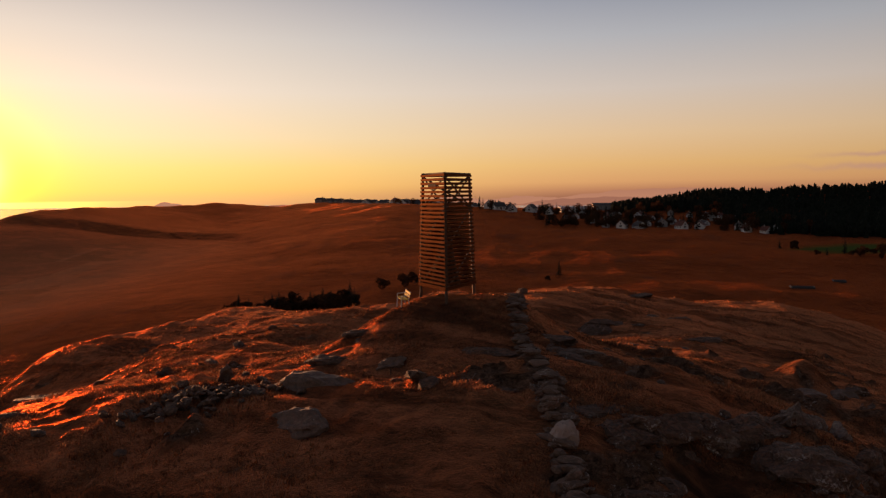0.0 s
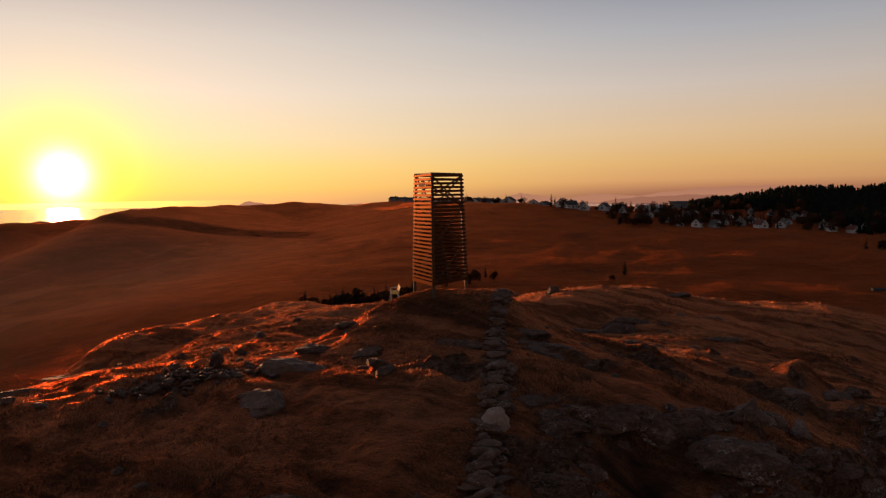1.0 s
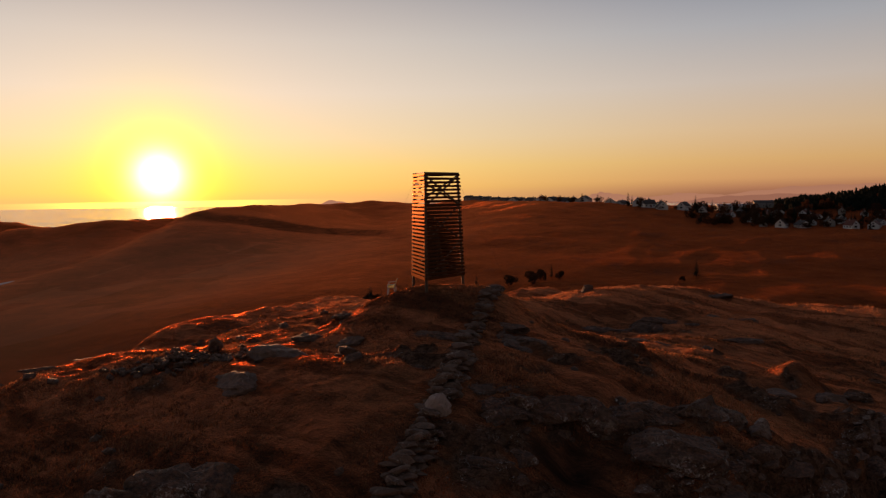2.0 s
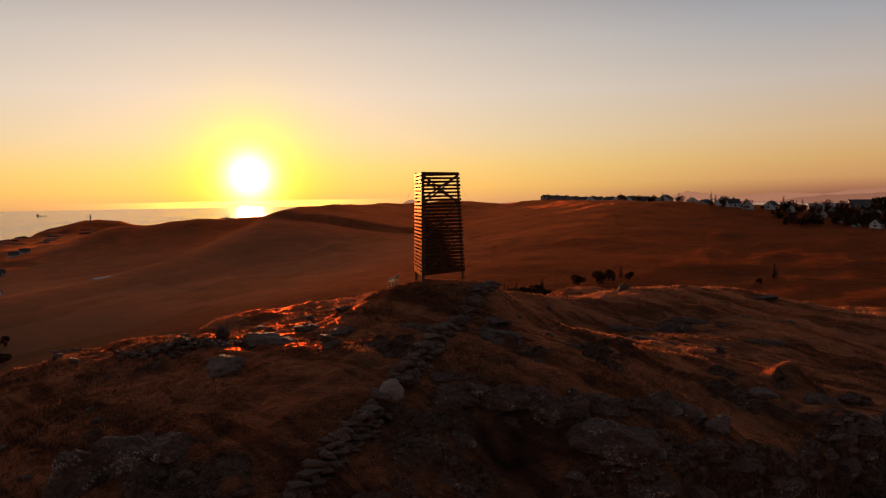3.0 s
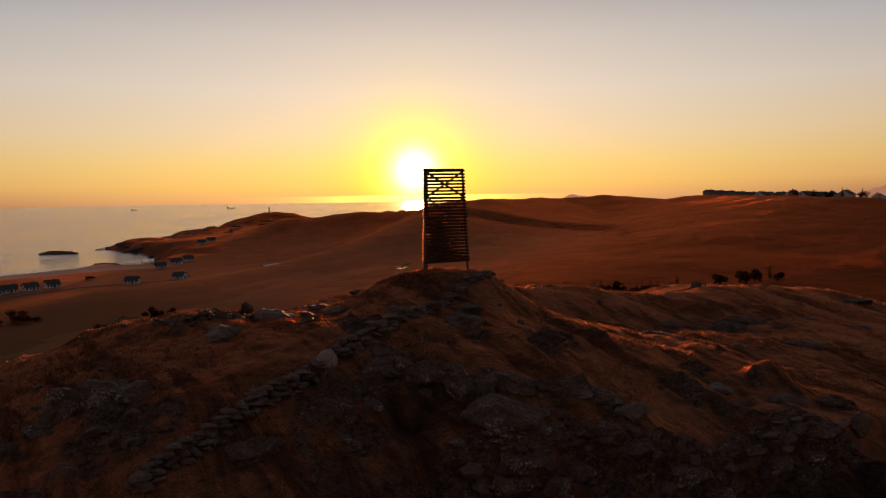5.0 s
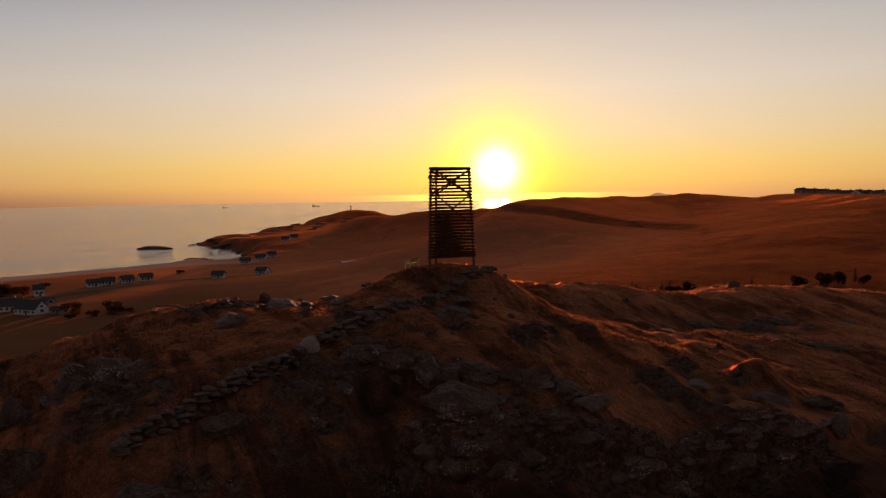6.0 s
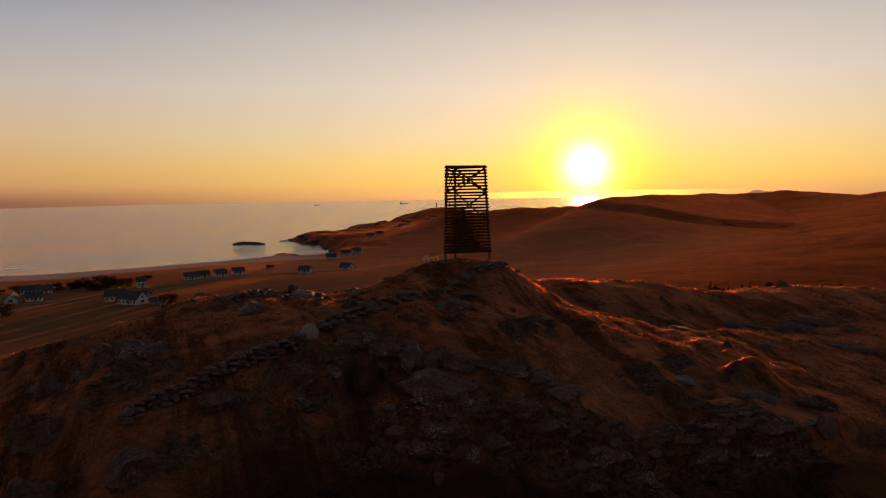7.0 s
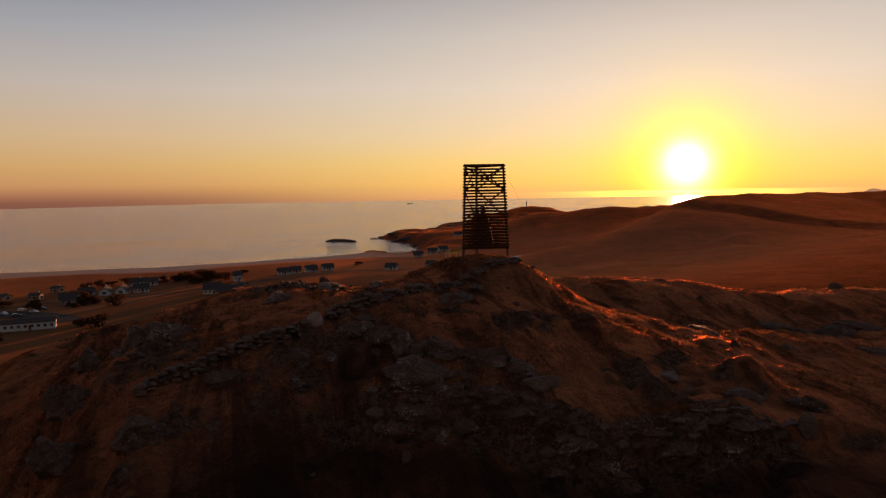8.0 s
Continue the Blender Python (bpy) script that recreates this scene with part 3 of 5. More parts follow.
WOOD_RIDGE = [(140, 650, -13), (180, 645, -7), (250, 640, 0), (340, 620, 4), (440, 600, 3), (600, 560, 3)]
HEADLAND = [(-700, 512, -54), (-795, 530, -53), (-835, 570, -54), (-845, 640, -55), (-904, 761, -54), (-960, 874, -50), (-1014, 985, -40), (-885, 1036, -42), (-710, 999, -28), (-547, 949, -24)]
PLATEAU = [(-385, 655, -13), (-450, 600, -15), (-545, 570, -22), (-620, 568, -38)]


def lattice(ix, iy, seed):
    v = np.sin(ix * 127.1 + iy * 311.7 + seed * 74.7) * 43758.5453
    return v - np.floor(v)


def grain(x, y, seed=0):
    """Smooth value noise, -1 to 1."""
    ix, iy = np.floor(x), np.floor(y)
    u, v = x - ix, y - iy
    u, v = u * u * u * (u * (u * 6 - 15) + 10), v * v * v * (v * (v * 6 - 15) + 10)
    a, b = lattice(ix, iy, seed), lattice(ix + 1, iy, seed)
    c, d = lattice(ix, iy + 1, seed), lattice(ix + 1, iy + 1, seed)
    return 2 * (a + (b - a) * u + (c - a) * v + (a - b - c + d) * u * v) - 1


def fractal(x, y, octaves=4, seed=0):
    total, size = 0, 1.0
    for k in range(octaves):
        total = total + size * grain(x, y, seed + k)
        x, y = 1.6 * x + 1.2 * y + 3.1, -1.2 * x + 1.6 * y + 7.7
        size *= 0.5
    return total


def sigmoid(v):
    return 1 / (1 + np.exp(-np.clip(v, -60, 60)))


def smooth(v):
    v = np.clip(v, 0, 1)
    return v * v * (3 - 2 * v)


def inland(x, y):
    """Metres from the shore, below nought at sea."""
    near = np.full(x.shape, 1e9)
    inside = np.zeros(x.shape, bool)
    for (ax, ay), (bx, by) in zip(SHORE, SHORE[1:] + SHORE[:1]):
        t = np.clip(((x - ax) * (bx - ax) + (y - ay) * (by - ay)) / ((bx - ax) ** 2 + (by - ay) ** 2), 0, 1)
        near = np.minimum(near, np.hypot(x - ax - t * (bx - ax), y - ay - t * (by - ay)))
        cross = (ay > y) != (by > y)
        dy = by - ay if by != ay else 1e-9
        inside ^= cross & (x < ax + (y - ay) / dy * (bx - ax))
    return np.where(inside, near, -near)


def crest(x, y, z, line, reach, rough=1.3):
    """Lifts z to a ridge along the line."""
    best, far = np.full(x.shape, -999.0), np.full(x.shape, 1e9)
    for (ax, ay, az), (bx, by, bz) in zip(line, line[1:]):
        t = np.clip(((x - ax) * (bx - ax) + (y - ay) * (by - ay)) / ((bx - ax) ** 2 + (by - ay) ** 2), 0, 1)
        d = np.hypot(x - ax - t * (bx - ax), y - ay - t * (by - ay))
        s = t * t * (3 - 2 * t)
        best = np.where(d < far, az + (bz - az) * s, best)
        far = np.minimum(d, far)
    return np.maximum(z, z + (best - z) * np.exp(-(far / reach) ** 1.35) + np.exp(-(far / 60) ** 2) * rough * fractal(x / 34, y / 34, 3, 71))


def lowland(x, y):
    west = sigmoid((-x - 165 + 55 * sigmoid((170 - y) / 35.0)) / 52.0)
    return -29 - 23.5 * west + 11 * sigmoid((y - 330) / 90.0) * (1 - west)


def hill_share(x, y):
    return np.exp(-np.hypot((x - 3) / 72, (y - 50) / 92) ** 4)


def below_scarp(x, y):
    """Metres out from the cliff's edge, below nought on top of it, and how much of the cliff stands there."""
    near, side_ = np.full(x.shape, 1e9), np.zeros(x.shape)
    for (ax, ay), (bx, by) in zip(SCARP, SCARP[1:]):
        t = np.clip(((x - ax) * (bx - ax) + (y - ay) * (by - ay)) / ((bx - ax) ** 2 + (by - ay) ** 2), 0, 1)
        d = np.hypot(x - ax - t * (bx - ax), y - ay - t * (by - ay))
        out = ((x - ax) * (by - ay) - (y - ay) * (bx - ax)) / np.hypot(bx - ax, by - ay)
        side_ = np.where(d < near, out, side_)
        near = np.minimum(d, near)
    ends = smooth((x - 7.5) / 4) * smooth((41 - y) / 6)
    return np.where(side_ > 0, 1, -1) * near + 0.45 * fractal(x / 2.2, y / 2.2, 3, 97), ends


def scarp_z(x, y):
    d, ends = below_scarp(x, y)
    return ends * (-1.25 * smooth((d + 0.35) / 0.7) * np.exp(-np.maximum(d, 0) / 9) + 0.35 * np.exp(-((d + 1.2) / 1.2) ** 2))


def form(x, y):
    """Height of the land in its large forms."""
    z = lowland(x, y)
    lift = 0
    for cx, cy, rx, ry, h in SWELLS:
        lift = lift + h * np.exp(-((x - cx) / rx) ** 2 - ((y - cy) / ry) ** 2)
    z = z + hill_share(x, y) * (lift + scarp_z(x, y))
    z = crest(x, y, z, LONG_RIDGE, 48 + 102 * sigmoid((x + 335 - 0.15 * (y - 560)) / 16.0))
    z = crest(x, y, z, WOOD_RIDGE, 90.0)
    z = crest(x, y, z, PLATEAU, 75.0)
    z = crest(x, y, z, HEADLAND, 78.0, 3.6)
    z = z + 10 * np.exp(-((x + 1014) / 62) ** 2 - ((y - 985) / 62) ** 2)
    z = z + 15 * np.exp(-((x + 568) / 26) ** 2 - ((y - 364) / 15) ** 2)
    return z


def rockiness(x, y):
    """0 turf, 1 bare rock."""
    near = hill_share(x, y)
    face = np.exp(-(((x - 13) / 15) ** 2 + ((y - 26) / 6.5) ** 2)) + 0.8 * np.exp(-(((x + 3.5) / 4) ** 2 + ((y - 14.5) / 2.6) ** 2))
    face = face + 0.75 * np.exp(-(((x - 21) / 9) ** 2 + ((y - 33) / 5) ** 2)) + 0.9 * np.exp(-(((x - 10) / 18) ** 2 + ((y - 14) / 7) ** 2))
    d, ends = below_scarp(x, y)
    face = face * 0.8 + 1.1 * ends * np.exp(-((d - 0.3) / 1.0) ** 2)
    patch = fractal(x * 0.3, y * 0.3, 3, 40) + 0.5 * grain(x * 1.3, y * 1.3, 45)
    inner = smooth((patch * 0.8 + face * 0.75 - 0.78) / 0.35) * near
    d = 1 - smooth((np.hypot(x, y - 37) - 4) / 4)
    return inner * (1 - 0.8 * d)


def black_ground(x, y):
    """The black hollow below the crag, and dark heath with painted shade under the cliff."""
    hollow = smooth((1.25 + 0.3 * fractal(x, y, 2, 88) - np.hypot((x - 8.4) / 2.3, (y - 21.7) / 1.8)) / 1.2)
    d, ends = below_scarp(x, y)
    return np.maximum(hollow, 0.85 * ends * smooth((d - 0.5) / 1.4) * smooth((15 - d) / 6))


def ground_z(x, y):
    x, y = np.asarray(x, float), np.asarray(y, float)
    z = form(x, y)
    near = hill_share(x, y)
    far = 1 - near
    z = z + far * (1.5 - 1.25 * sigmoid((-x - 165) / 52.0)) * fractal(x / 60, y / 60, 4, 3)
    z = z + far * (1 - sigmoid((-x - 165) / 52.0)) * 0.7 * fractal(x / 17, y / 17, 3, 77)
    # swells drawn out across the light, then hummocks
    a, b = 0.93 * x - 0.37 * y, 0.37 * x + 0.93 * y
    top = smooth((np.hypot(x, y - 37) - 3) / 7)
    z = z + near * top * (0.33 * fractal(a / 16, b / 5.5, 3, 11) + 0.2 * fractal(x / 2.2, y / 2.2, 3, 15))
    flank = near * sigmoid((x - 8) / 1.5) * sigmoid((y - 43) / 2.5) * sigmoid((62 - y) / 4.0)
    z = z + flank * (0.5 * (1 - np.abs(fractal(a / 15, b / 3.6, 2, 63))) - 0.3)
    z = z + near * 0.075 * fractal(x / 0.7, y / 0.7, 2, 19)
    # ledges and clefts in the bare rock
    r = rockiness(x, y)
    crag = 1 - np.abs(fractal(a / 4.2, b / 2.0, 2, 23))
    block = np.floor(2.6 * (0.5 + 0.5 * fractal(a / 2.6, b / 1.1, 2, 29)) + 0.35 * grain(a * 1.6, b * 2.6, 35))
    z = z + r * (0.55 * crag - 0.42 + 0.17 * block)
    # down to the shore
    d = inland(x, y)
    steep = 68 - 42 * sigmoid((y - 385) / 12.0)
    shore = smooth((d + 2 * fractal(x / 25, y / 25, 3, 31) * sigmoid((y - 349) / 18.0) * 3) / steep)
    return np.where(d > -30, SEA - 2 + (z - SEA + 2) * shore, SEA - 3)


def land(x, y):
    return float(ground_z(np.array([float(x)]), np.array([float(y)]))[0])


# ---- ground, sea and far shores ----
def spaced(low, high, fine, end_low, end_high, growth, cap):
    """Grid lines: fine from low to high, wider and wider outside."""
    lines = list(np.arange(low, high, fine))
    for end, sign in ((end_high, 1), (end_low, -1)):
        at, gap = (lines[-1] if sign > 0 else lines[0]), fine
        grown = []
        while (end - at) * sign > 0:
            gap = min(gap * growth, cap) if abs(at) < 1150 else gap * 1.25
            at += sign * gap
            grown.append(at)
        lines = lines + grown if sign > 0 else grown[::-1] + lines
    return np.array(lines)


gx = spaced(-22.0, 28.0, 0.17, -4900, 4900, 1.03, 9.0)
gy = spaced(11.5, 52.0, 0.17, -4900, 4900, 1.03, 9.0)
GX, GY = np.meshgrid(gx, gy)
GZ = ground_z(GX, GY)
index = np.arange(GX.size).reshape(GX.shape)
quads = np.stack([index[:-1, :-1], index[:-1, 1:], index[1:, 1:], index[1:, :-1]], -1).reshape(-1, 4)
mesh = soft(sheet("ground", np.stack([GX, GY, GZ], -1).reshape(-1, 3), quads))
d_shore = inland(GX, GY)
far_share = 1 - hill_share(GX, GY)
west = sigmoid((-GX - 150) / 22.0)
rocky_coast = 0.75 * smooth((70 + 45 * fractal(GX / 26, GY / 26, 3, 67) - d_shore) / 45) * sigmoid((GY - 355) / 15.0)
LAYERS = {
    "rock": np.clip(rockiness(GX, GY) + rocky_coast + 0.3 * far_share * smooth((fractal(GX / 18, GY / 18, 4, 51) - 0.55) / 0.5) * (1 - west), 0, 1),
    "sand": smooth((100 + 12 * grain(GX / 40, GY / 40, 8) - d_shore) / 14) * (1 - sigmoid((GY - 355) / 10.0)),
    "field": far_share * west * (1 - sigmoid((GY - 525) / 36.0)) * (1 - smooth((d_shore < 66) * 0.8)),
    "moor": smooth((far_share - 0.15) / 0.5),
    "black_ground": black_ground(GX, GY),
    # keeps the painted glare off the valley side and the western lowland
    "pasture": far_share * np.maximum(sigmoid((GX - 0.1 * GY + 95 + 22 * fractal(GX / 70, GY / 70, 3, 53)) / 26.0), sigmoid((-GX - 55) / 12.0) * sigmoid((240 - GY) / 20.0)),
    "lawn": far_share * smooth((38 - np.hypot((GX - 216) / 1.6, (GY - 326) / 0.85)) / 8),
}
for key, values in LAYERS.items():
    mesh.attributes.new(key, "FLOAT", "POINT").data.foreach_set("value", values.astype(np.float32).ravel())
tagged(part("ground", mesh, GROUND), "heath hill of dry russet grass and rock, falling to farmland and shore", "ground", kind="structure")

bm = bmesh.new()
bmesh.ops.create_grid(bm, x_segments=4, y_segments=4, size=4950, matrix=Matrix.Translation((0, 0, SEA)))
tagged(part("water", bm, WATER), "calm open sea with small waves at sunset", "sea", kind="structure")


def surf_line(points, width, seed):
    """A thin broken band of foam along the shore."""
    verts, faces = [], []
    for k, (x, y) in enumerate(points):
        ax, ay = points[max(k - 1, 0)]
        bx, by = points[min(k + 1, len(points) - 1)]
        nx, ny = by - ay, ax - bx
        size = math.hypot(nx, ny)
        w = width * (0.35 + 0.9 * abs(math.sin(k * 1.7 + seed)) * abs(math.sin(k * 0.43 + seed * 2)))
        for s in (-0.5, 0.5):
            verts.append((x + nx / size * w * s, y + ny / size * w * s, SEA + 0.10))
    for k in range(len(points) - 1):
        faces.append((2 * k, 2 * k + 1, 2 * k + 3, 2 * k + 2))
    return sheet("surf", verts, faces)


for offset, width, seed in ((-13, 1.6, 1), (-4, 1.1, 2), (9, 1.0, 3)):
    line = []
    for (ax, ay), (bx, by) in zip(SHORE[1:6], SHORE[2:7]):
        for k in range(30):
            s = k / 30
            line.append((ax + (bx - ax) * s - offset - 3 * math.sin(ay * 0.03 + s * 5 + seed), ay + (by - ay) * s))
    tagged(part("surf", surf_line(line, width, seed), FOAM), "thin white line of surf along the beach", "surf", "surf lines", "structure")


def far_land(name, side, spread, top, away, mat, label, seed):
    """A low island or shore far out, as a rounded ridge of real depth; side and spread in degrees."""
    bm = bmesh.new()
    rows, cols = 7, 60
    grid = []
    for i in range(rows):
        line = []
        for k in range(cols + 1):
            s = k / cols
            a = radians(side + (s - 0.5) * spread)
            r = away + (i - 3) * 22
            shape = math.sin(math.pi * s) ** 0.6 * (0.72 + 0.3 * noise.noise((s * 3 + seed, seed * 3.1, 0)) + 0.12 * noise.noise((s * 17 + seed, 1, 0)))
            h = max(0.0, shape) * top * math.cos((i - 3) / 3 * math.pi / 2) ** 0.7
            line.append(bm.verts.new((-math.sin(a) * r, math.cos(a) * r, SEA - 1 + h)))
        grid.append(line)
    for i in range(rows - 1):
        for k in range(cols):
            bm.faces.new((grid[i][k], grid[i][k + 1], grid[i + 1][k + 1], grid[i + 1][k]))
    tagged(part(name, soft(finish(bm, name)), mat), label, "far land", "far lands", "structure")


# backdrop ridges that glow in the haze colour
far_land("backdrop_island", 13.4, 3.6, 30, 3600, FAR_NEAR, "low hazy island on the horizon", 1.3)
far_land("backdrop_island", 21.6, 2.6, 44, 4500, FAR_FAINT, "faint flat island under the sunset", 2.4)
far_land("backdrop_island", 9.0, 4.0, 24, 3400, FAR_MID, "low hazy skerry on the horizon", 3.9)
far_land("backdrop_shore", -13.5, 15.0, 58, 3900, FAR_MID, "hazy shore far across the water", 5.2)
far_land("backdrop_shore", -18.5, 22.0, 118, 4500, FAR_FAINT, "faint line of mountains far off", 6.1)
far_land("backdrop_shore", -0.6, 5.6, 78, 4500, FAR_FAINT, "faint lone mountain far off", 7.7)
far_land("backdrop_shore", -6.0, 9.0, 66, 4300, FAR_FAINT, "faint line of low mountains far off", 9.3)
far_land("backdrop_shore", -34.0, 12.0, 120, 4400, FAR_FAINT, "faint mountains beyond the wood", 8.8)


# ---- the beacon: a three-legged tower of boards ----
FOOT_Z, TOP_Z = 0.40, 6.92
MID = Vector((-0.34, 37.17, 0))
CORNERS = [Vector((-0.35, 35.70, 0)), Vector((0.94, 38.10, 0)), Vector((-1.52, 37.66, 0))]


def corner(k, z, out=0.0):
    """The line of a leg: it leans in towards the top."""
    s = 1.0 + 0.18 * (TOP_Z - z) / (TOP_Z - FOOT_Z)
    arm = CORNERS[k % 3] - MID
    p = MID + arm * s + arm.normalized() * out
    return Vector((p.x, p.y, z))


def beacon():
    base = Vector((MID.x, MID.y, 0.3))
    tower = thing("beacon_tower", Matrix.Translation(base), "three-legged wooden beacon tower clad in brown horizontal boards", "tower")
    back = Matrix.Translation(-base)
    rng = random.Random(5)

    def add(name, size, p, q, out, mat, label="", bevel=0.006, over=0.0):
        length = (Vector(q) - Vector(p)).length + over
        bm = bmesh.new()
        box(bm, (length, size[0], size[1]), Matrix(), bevel)
        ob = part(name, bm, mat, tower, label)
        ob.matrix_basis = back @ along(p, q, out)
        return ob

    for k in range(3):
        foot = corner(k, 0)
        z0 = land(foot.x, foot.y) - 0.35
        bm = bmesh.new()
        tube(bm, corner(k, z0) - corner(k, 3.5), corner(k, TOP_Z + 0.02) - corner(k, 3.5), 0.085, 0.075, 10)
        leg = part("leg", bm, POST, tower, "round weathered leg, bare below the boards")
        leg.matrix_basis = back @ Matrix.Translation(corner(k, 3.5))
    rows = 28
    low = 1.06
    step = (TOP_Z - 0.06 - low) / (rows - 1)
    for k in range(3):
        outward = (corner(k, 3) + corner(k + 1, 3)) / 2 - Vector((MID.x, MID.y, 3))
        outward.z = 0
        outward.normalize()
        for i in range(rows):
            z = low + step * i
            lift = outward * 0.105
            sag = rng.uniform(-0.012, 0.012)
            p, q = corner(k, z + sag) + lift, corner(k + 1, z - sag) + lift
            tall = 0.185 if i == 0 else rng.uniform(0.105, 0.13)
            add("board", (0.028, tall), p, q, outward, BOARD, over=rng.uniform(0.14, 0.24))
        for z0, z1 in ((1.0, 3.1), (3.1, 5.15), (5.15, 6.8)):
            inner = outward * 0.035
            add("brace", (0.045, 0.1), corner(k, z0) + inner, corner(k + 1, z1) + inner, outward, POST)
            if z0 > 5:
                add("brace", (0.045, 0.1), corner(k + 1, z0) - inner * 0.4, corner(k, z1) - inner * 0.4, outward, POST)
        add("top_rail", (0.09, 0.11), corner(k, TOP_Z + 0.02), corner(k + 1, TOP_Z + 0.02), outward, POST, over=0.2)
        add("rail", (0.07, 0.11), corner(k, 5.1) - outward * 0.02, corner(k + 1, 5.1) - outward * 0.02, outward, POST)
    for k in range(11):
        s = 0.08 + 0.088 * k
        p, q = corner(0, 0.98).lerp(corner(1, 0.98), s), corner(2, 0.98).lerp(corner(1, 0.98), s)
        add("deck_plank", (0.2, 0.04), p, q, (p - q).cross(Vector((0, 0, 1))), BOARD)
    p = corner(0, 6.35).lerp(corner(2, 6.35), 0.25)
    q = corner(0, 6.35).lerp(corner(2, 6.35), 0.6)
    face = (p + q) / 2 - Vector((MID.x, MID.y, 6.35))
    add("sign_board", (0.03, 0.16), p + face * 0.32, q + face * 0.32, face, LOG, "dark plank sign under the top rail")
    return tower


beacon()


def guy_wires():
    for k, gx_, gy_ in ((2, -2.7, 28.6), (1, 4.4, 41.3)):
        top = corner(k, 6.55)
        end = Vector((gx_, gy_, land(gx_, gy_) + 0.02))
        wire = thing("guy_wire", Matrix.Translation(end), "thin steel guy wire from tower top to ground", "wire", "guy wires")
        bm = bmesh.new()
        tube(bm, (0, 0, 0.1), top - end, 0.004, sides=5)
        part("cable", bm, WIRE, wire)
        bm = bmesh.new()
        tube(bm, (0, 0, -0.15), (0, 0, 0.2), 0.02, sides=6)
        bmesh.ops.create_icosphere(bm, subdivisions=1, radius=0.035, matrix=Matrix.Translation((0, 0, 0.2)))
        part("ground_pin", bm, WIRE, wire)


guy_wires()


def bonfire():
    """A stack of poles leaning together inside the tower."""
    z = 1.0
    pile = thing("bonfire_stack", Matrix.Translation((MID.x, MID.y, z)), "cone of dead poles stacked inside the beacon tower", "wood pile")
    rng = random.Random(12)
    for k in range(64):
        a = k * 2.39996
        r = 0.28 + 0.55 * (k % 13) / 12
        length = rng.uniform(2.2, 3.1)
        p = Vector((math.cos(a) * r, math.sin(a) * r, 0.02))
        q = Vector((math.cos(a + 0.6) * (0.1 + 0.3 * r), math.sin(a + 0.6) * (0.1 + 0.3 * r), length * (1.12 - 0.42 * r)))
        bm = bmesh.new()
        tube(bm, p, p.lerp(q, 0.5) + Vector((rng.uniform(-0.05, 0.05), rng.uniform(-0.05, 0.05), 0)), 0.085, 0.075, 7)
        tube(bm, p.lerp(q, 0.5), q, 0.075, 0.05, 7)
        part("pole", bm, LOG, pile)


bonfire()


def bench(x, y, turn):
    z = land(x, y)
    seat = thing("bench", pose(x, y, z, 0, 0, turn) @ Matrix.Scale(0.9, 4), "white steel bench with plank seat and back in sunlit yellow beside the tower", "bench")
    length = 1.55
    for k in range(3):
        bm = bmesh.new()
        box(bm, (length, 0.12, 0.035), pose(0, -0.17 + 0.15 * k, 0.44), 0.006)
        part("seat_plank", bm, BENCH_WOOD, seat)
    for k in range(2):
        bm = bmesh.new()
        box(bm, (length, 0.03, 0.13), pose(0, 0.255 + 0.05 * k, 0.6 + 0.16 * k, -14), 0.006)
        part("back_plank", bm, BENCH_WOOD, seat)
    for s in (-1, 1):
        bm = bmesh.new()
        x_ = s * (length / 2 - 0.1)
        tube(bm, (x_, -0.24, -0.2), (x_, -0.2, 0.43), 0.028)
        tube(bm, (x_, -0.2, 0.43), (x_, 0.2, 0.42), 0.026)
        tube(bm, (x_, 0.3, -0.2), (x_, 0.2, 0.42), 0.028)
        tube(bm, (x_, 0.2, 0.42), (x_, 0.34, 0.86), 0.026)
        tube(bm, (x_, -0.22, 0.43), (x_, -0.2, 0.62), 0.022)
        tube(bm, (x_, -0.2, 0.62), (x_, 0.27, 0.66), 0.022)
        part("end_frame", bm, BENCH_STEEL, seat, "white steel end frame with arm rest")
    return seat


bench(-2.62, 36.2, -76)


# ---- stones of the hill ----
def boulder(x, y, size, turn=0, tilt=0, sunk=0.25, seed=1, mat=None, label="grey lichen-spotted rock bedded in dry grass", detail=3, cuts=10, name="rock", lean=0):
    mesh = stone_mesh(name, seed, detail + 1, cuts, 0.1)
    mesh.materials.append(mat or ROCK)
    ob = new(name, mesh)
    z = land(x, y)
    ob.matrix_basis = pose(x, y, z + size[2] * (0.42 - sunk), tilt, lean, turn) @ Matrix.Diagonal((*size, 1))
    return tagged(ob, label, "rock", "rocks of the hill")


boulder(3.42, 22.0, (0.82, 0.72, 0.98), 20, 6, 0.38, 3, BOULDER, "pale rounded upright boulder beside the dry-stone wall", 3, 1, "boulder")
boulder(-5.3, 23.4, (2.1, 1.4, 1.0), 10, 8, 0.46, 7, PALE_ROCK, "smooth pale grey rock bedded in dry grass", 3, 3)
boulder(-2.75, 29.7, (1.4, 0.8, 0.65), 25, -14, 0.3, 11, PALE_ROCK, "pale sloping slab in dry grass")
boulder(-6.1, 27.5, (3.8, 1.8, 1.2), -12, 6, 0.46, 13, PALE_ROCK, "long humped rock outcrop in dry grass", 3, 4)
boulder(-9.7, 29.2, (0.7, 0.35, 1.0), 60, 22, 0.2, 15, PALE_ROCK, "upright pointed stone on the scree heap")
boulder(-5.8, 31.8, (2.2, 1.2, 0.6), -20, 0, 0.58, 17)
boulder(-4.6, 34.4, (1.5, 1.0, 0.5), 12, 0, 0.58, 19)
